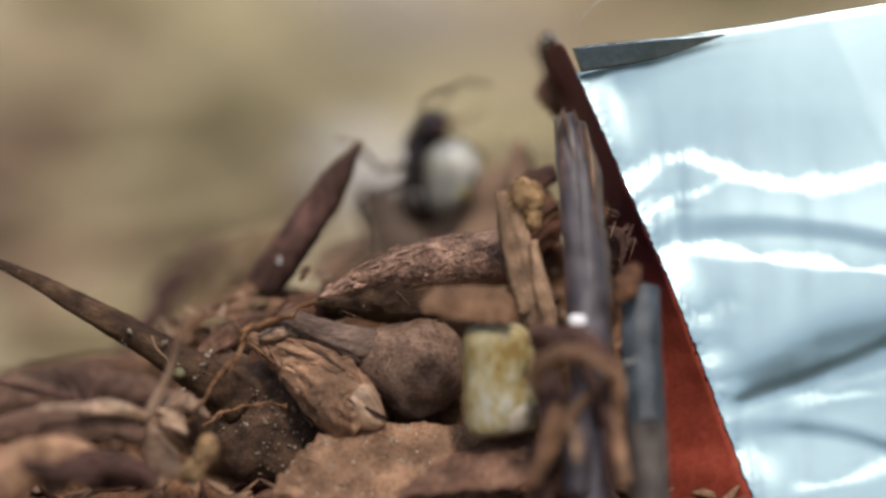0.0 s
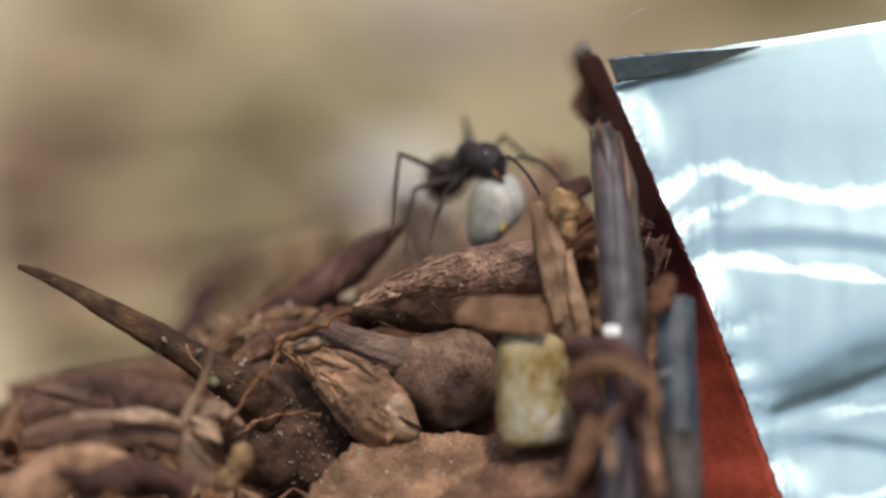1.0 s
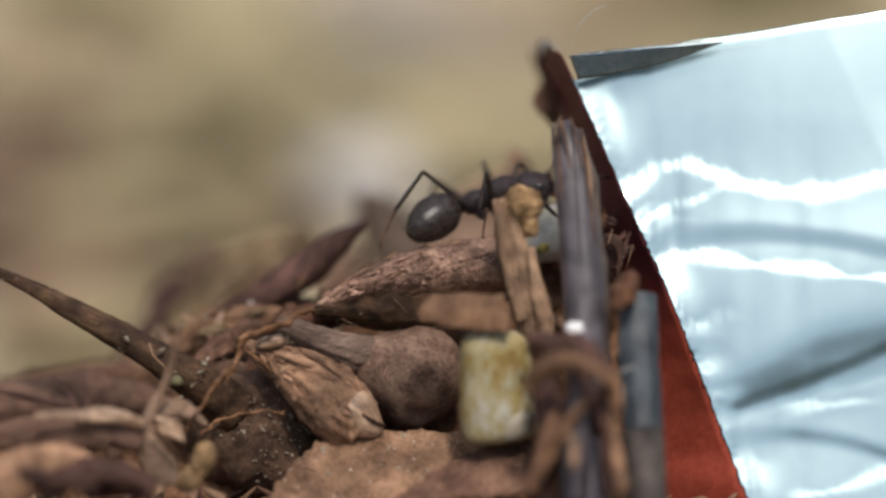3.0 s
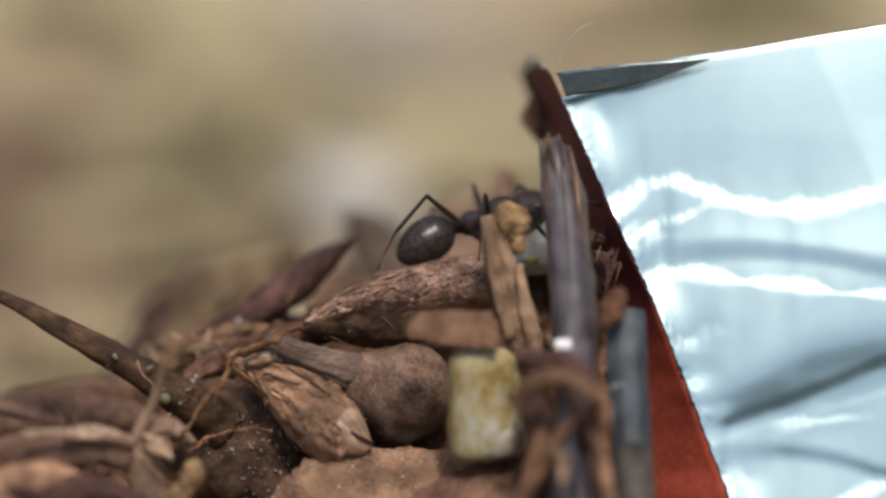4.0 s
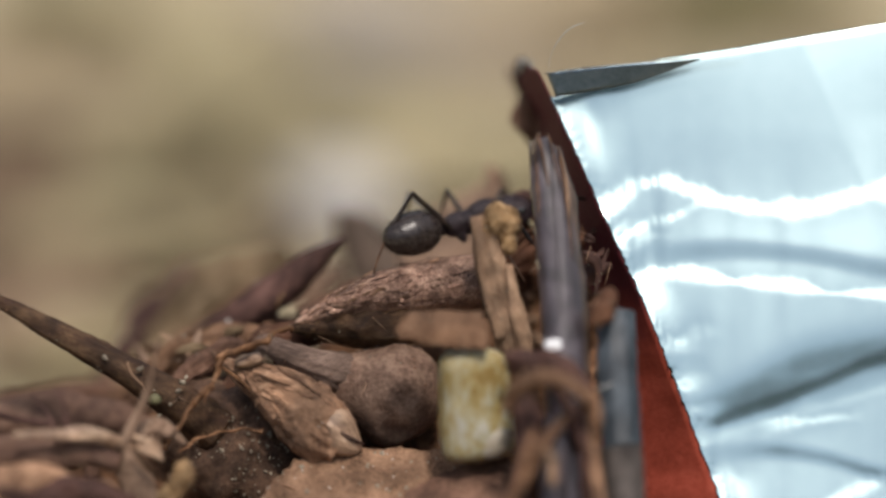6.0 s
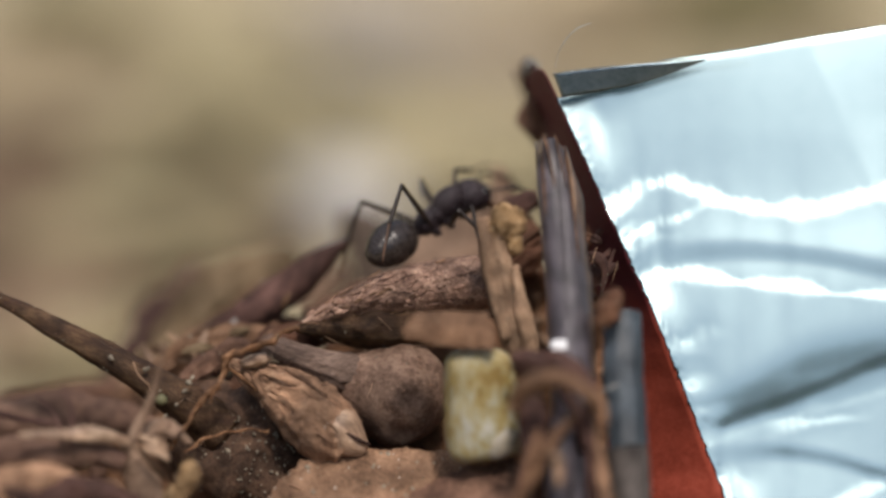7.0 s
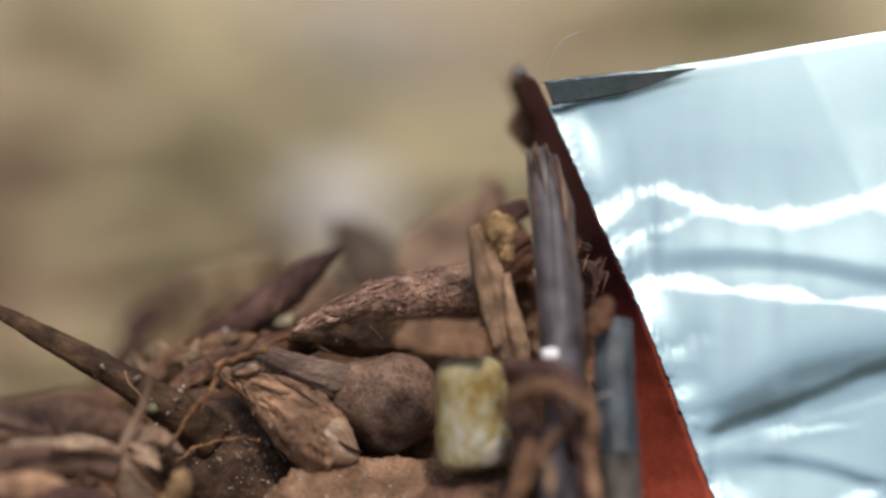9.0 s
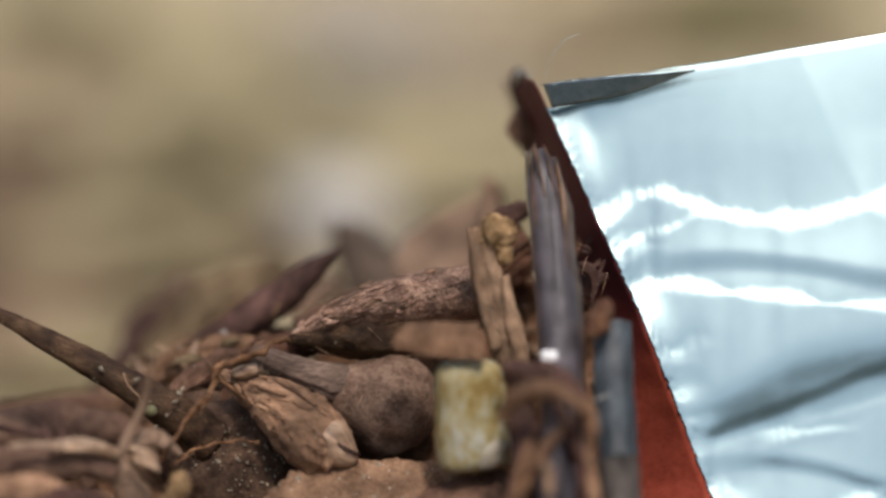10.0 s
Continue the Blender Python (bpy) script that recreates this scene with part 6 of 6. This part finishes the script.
    tip = [
        (0.0, (-3.86, 2.99, 4.50), (169, 253, 0)),
        (0.2, (-3.85, 2.93, 4.50), (172, 255, 0)),
        (0.4, (-3.90, 2.78, 4.50), (172, 252, 0)),
        (0.5, (-5.67, 3.45, 4.50), (93, 293, 0)),
        (0.6, (-5.46, 1.75, 4.50), (110, 240, 0)),
        (0.7, (-3.33, 0.54, 4.50), (180, 146, 0)),
        (0.8, (-3.39, 0.54, 4.50), (182, 142, 0)),
        (1.0, (-3.48, 0.38, 4.50), (182, 142, 0)),
        (10.0, (-3.58, 0.38, 4.50), (182, 142, 0)),
    ]
    walk(STICK, [(t, aim(p, f)) for t, p, f in tip])
    # knees and ankles, placed across and up to fit the camera's view, leg by leg
    steps = {
        (2, 1): [
            (0.5, -3.92, 3.85, -4.12, 2.38),
            (0.8, -3.68, 3.21, -3.75, 1.65),
            (1.0, -3.68, 2.94, -3.85, 1.35),
            (1.2, -3.75, 3.22, -4.00, 1.48),
            (1.5, -3.60, 3.13, -4.18, 1.52),
            (1.8, -2.66, 2.97, -3.34, 1.37),
            (2.0, -1.88, 2.47, -2.70, 0.80),
            (2.2, -1.59, 2.22, -2.53, 0.64),
            (2.5, -1.34, 2.27, -2.45, 0.65),
            (2.7, -1.42, 2.22, -2.59, 0.57),
            (3.8, -1.19, 2.12, -2.29, 0.50),
            (4.0, -0.82, 1.91, -2.00, 0.52),
            (4.5, -0.80, 1.63, -2.14, 0.14),
            (5.0, -0.35, 1.43, -1.80, 0.23),
            (5.5, 0.07, 0.99, -1.57, 0.01),
            (5.7, -0.55, 1.76, -1.99, 0.19),
            (6.2, -1.04, 2.10, -2.04, 0.19),
            (6.8, -1.62, 2.35, -2.16, 0.23),
            (7.0, -1.59, 2.34, -1.94, 1.19),
            (7.2, -1.70, 2.16, -1.95, 0.91),
            (7.4, -0.43, 2.07, -0.12, 0.58),
        ],
        (2, -1): [
            (0.5, -0.33, 2.38, 0.11, 1.52),
            (1.0, -1.31, 4.42, -0.93, 3.04),
            (1.5, -1.24, 3.51, -1.36, 1.88),
            (2.0, -0.68, 3.05, -0.88, 1.63),
            (2.5, -0.72, 2.36, -1.03, 1.27),
            (4.0, -0.62, 1.54, -0.97, 0.83),
            (5.0, 0.17, 1.16, -1.02, 0.27),
            (5.5, 0.86, 1.73, 0.51, 1.15),
            (5.7, 0.19, 2.20, 0.46, 1.47),
            (6.2, -1.87, 1.89, -2.29, 0.65),
            (6.8, -2.99, 1.77, -3.24, 0.44),
            (7.0, -3.26, 1.86, -3.61, 0.46),
            (7.2, -3.43, 1.99, -3.81, 0.49),
            (7.4, -3.24, 1.81, -3.69, 0.36),
            (7.5, -3.02, 3.15, -3.66, 1.08),
            (7.6, -2.52, 3.07, -3.06, 1.12),
            (7.8, -2.81, 2.89, -3.33, 1.69),
            (8.0, -2.59, 3.53, -2.75, 2.37),
        ],
        (1, 1): [
            (0.0, -3.27, 2.06, -3.91, 2.83),
            (0.2, -3.07, 1.41, -3.94, 2.28),
            (0.5, -3.83, 2.34, -5.18, 1.41),
            (0.8, -3.40, 1.44, -3.28, 0.31),
            (1.0, -3.64, 1.56, -3.39, 0.40),
            (1.2, -2.36, 1.48, -2.22, 0.43),
            (1.5, -1.93, 2.13, -2.09, 1.00),
            (1.8, -1.26, 1.68, -1.57, 0.53),
            (2.0, -1.07, 1.74, -1.66, 0.38),
            (2.2, -0.00, 2.26, 0.08, 1.01),
            (2.5, 0.84, 2.19, 0.80, 0.75),
            (3.8, 0.94, 2.08, 1.00, 0.63),
            (4.0, 1.31, 1.97, 1.14, 0.42),
            (4.5, 1.42, 1.80, 1.27, 0.28),
            (5.0, 1.37, 1.37, 1.41, 0.23),
        ],
        (0, 1): [
            (0.0, -0.45, 3.45, 0.65, 2.79),
            (0.5, -2.32, 1.41, -3.01, 0.95),
            (0.8, -1.83, 1.65, -2.15, 0.58),
            (1.0, -1.95, 1.56, -2.33, 0.55),
            (1.5, 0.06, 2.50, 0.52, 1.42),
            (2.0, 0.99, 1.80, 1.20, 1.01),
            (6.8, 1.16, 1.38, 1.33, 0.44),
            (7.0, 0.98, 1.54, 1.21, 0.46),
            (7.5, 0.08, 1.68, 0.38, 0.54),
        ],
        (0, -1): [
            (0.5, -1.19, 1.56, -1.04, 0.82),
            (1.0, -0.47, 2.41, -0.30, 1.56),
            (1.5, 1.21, 1.98, 1.62, 1.46),
            (8.0, 0.77, 3.31, 0.43, 2.41),
        ],
        (1, -1): [
            (0.5, -0.00, 3.14, 0.58, 2.06),
            (1.5, -0.78, 2.50, -0.36, 1.25),
            (7.4, -2.24, 2.28, -2.63, 1.00),
            (7.5, -2.59, 2.47, -2.74, 1.08),
            (8.0, 0.21, 3.98, 0.54, 2.86),
        ],
    }
    for leg, shin, foot, i, s in LEGS:
        hip = Vector(HIPS[i])
        hip.y *= s
        known = {t: ((ku, kv), (au, av)) for t, ku, kv, au, av in steps[i, -s]}
        bends = []
        for t in sorted(stand):
            p, turn = stand[t]
            back = turn.transposed()
            if t in known:
                start = p + turn @ hip
                side = (turn @ Vector((0, s, 0))).z
                first = reach(start, known[t][0], FEMUR[i], 1 if side > 0 else -1)
                knee = start + first * FEMUR[i]
                second = reach(knee, known[t][1], TIBIA[i], 0.6 if side > 0 else -0.6)
                last = second + Vector((0, -0.5, 0.05))
                bends.append((t, back @ first, back @ second, back @ last.normalized()))
            elif not any(abs(t - k) < 0.45 for k in known):
                stride = 0.25 * math.sin(t * 15 + (math.pi if (i + (s > 0)) % 2 else 0))
                lead = (0.8, 0.0, -0.9)[i] + stride
                first = Vector((lead, s * 0.9, 0.75)).normalized()
                second = Vector((lead * 0.6, s * 0.55, -0.85)).normalized()
                bends.append((t, first, second, Vector((lead, s * 0.6, -0.7)).normalized()))
        if bends[0][0] > 0:
            bends.insert(0, (0.0, *bends[0][1:]))
        poses = []
        for t, first, second, last in bends:
            a = turned(first, (0, 0.1 * s, 1)).to_4x4()
            a.translation = hip * MM
            flat = a.to_3x3().transposed()
            b = turned(flat @ second, (1, 0, 0.2)).to_4x4()
            b.translation = (FEMUR[i] * MM, 0, 0)
            c = turned(flat @ last, (1, 0, 0.2)).to_4x4()
            c.translation = Vector((FEMUR[i], 0, 0)) * MM + flat @ second * (TIBIA[i] * MM)
            poses.append((t, a, b, c))
        walk(leg, [(t, a) for t, a, b, c in poses])
        walk(shin, [(t, b) for t, a, b, c in poses])
        walk(foot, [(t, c) for t, a, b, c in poses])
    for feeler, s in FEELERS:
        rows = []
        for k in range(51):
            t = k / 5
            rows.append((t, pose(1.02 * MM, s * 0.2 * MM, 0.2 * MM, 8 * math.sin(t * 5 + s), -12 + 10 * math.sin(t * 4.1 + 2 * s), -s * 16 + 12 * math.sin(t * 6.3 + s * 1.7))))
        walk(feeler, rows)


motions()
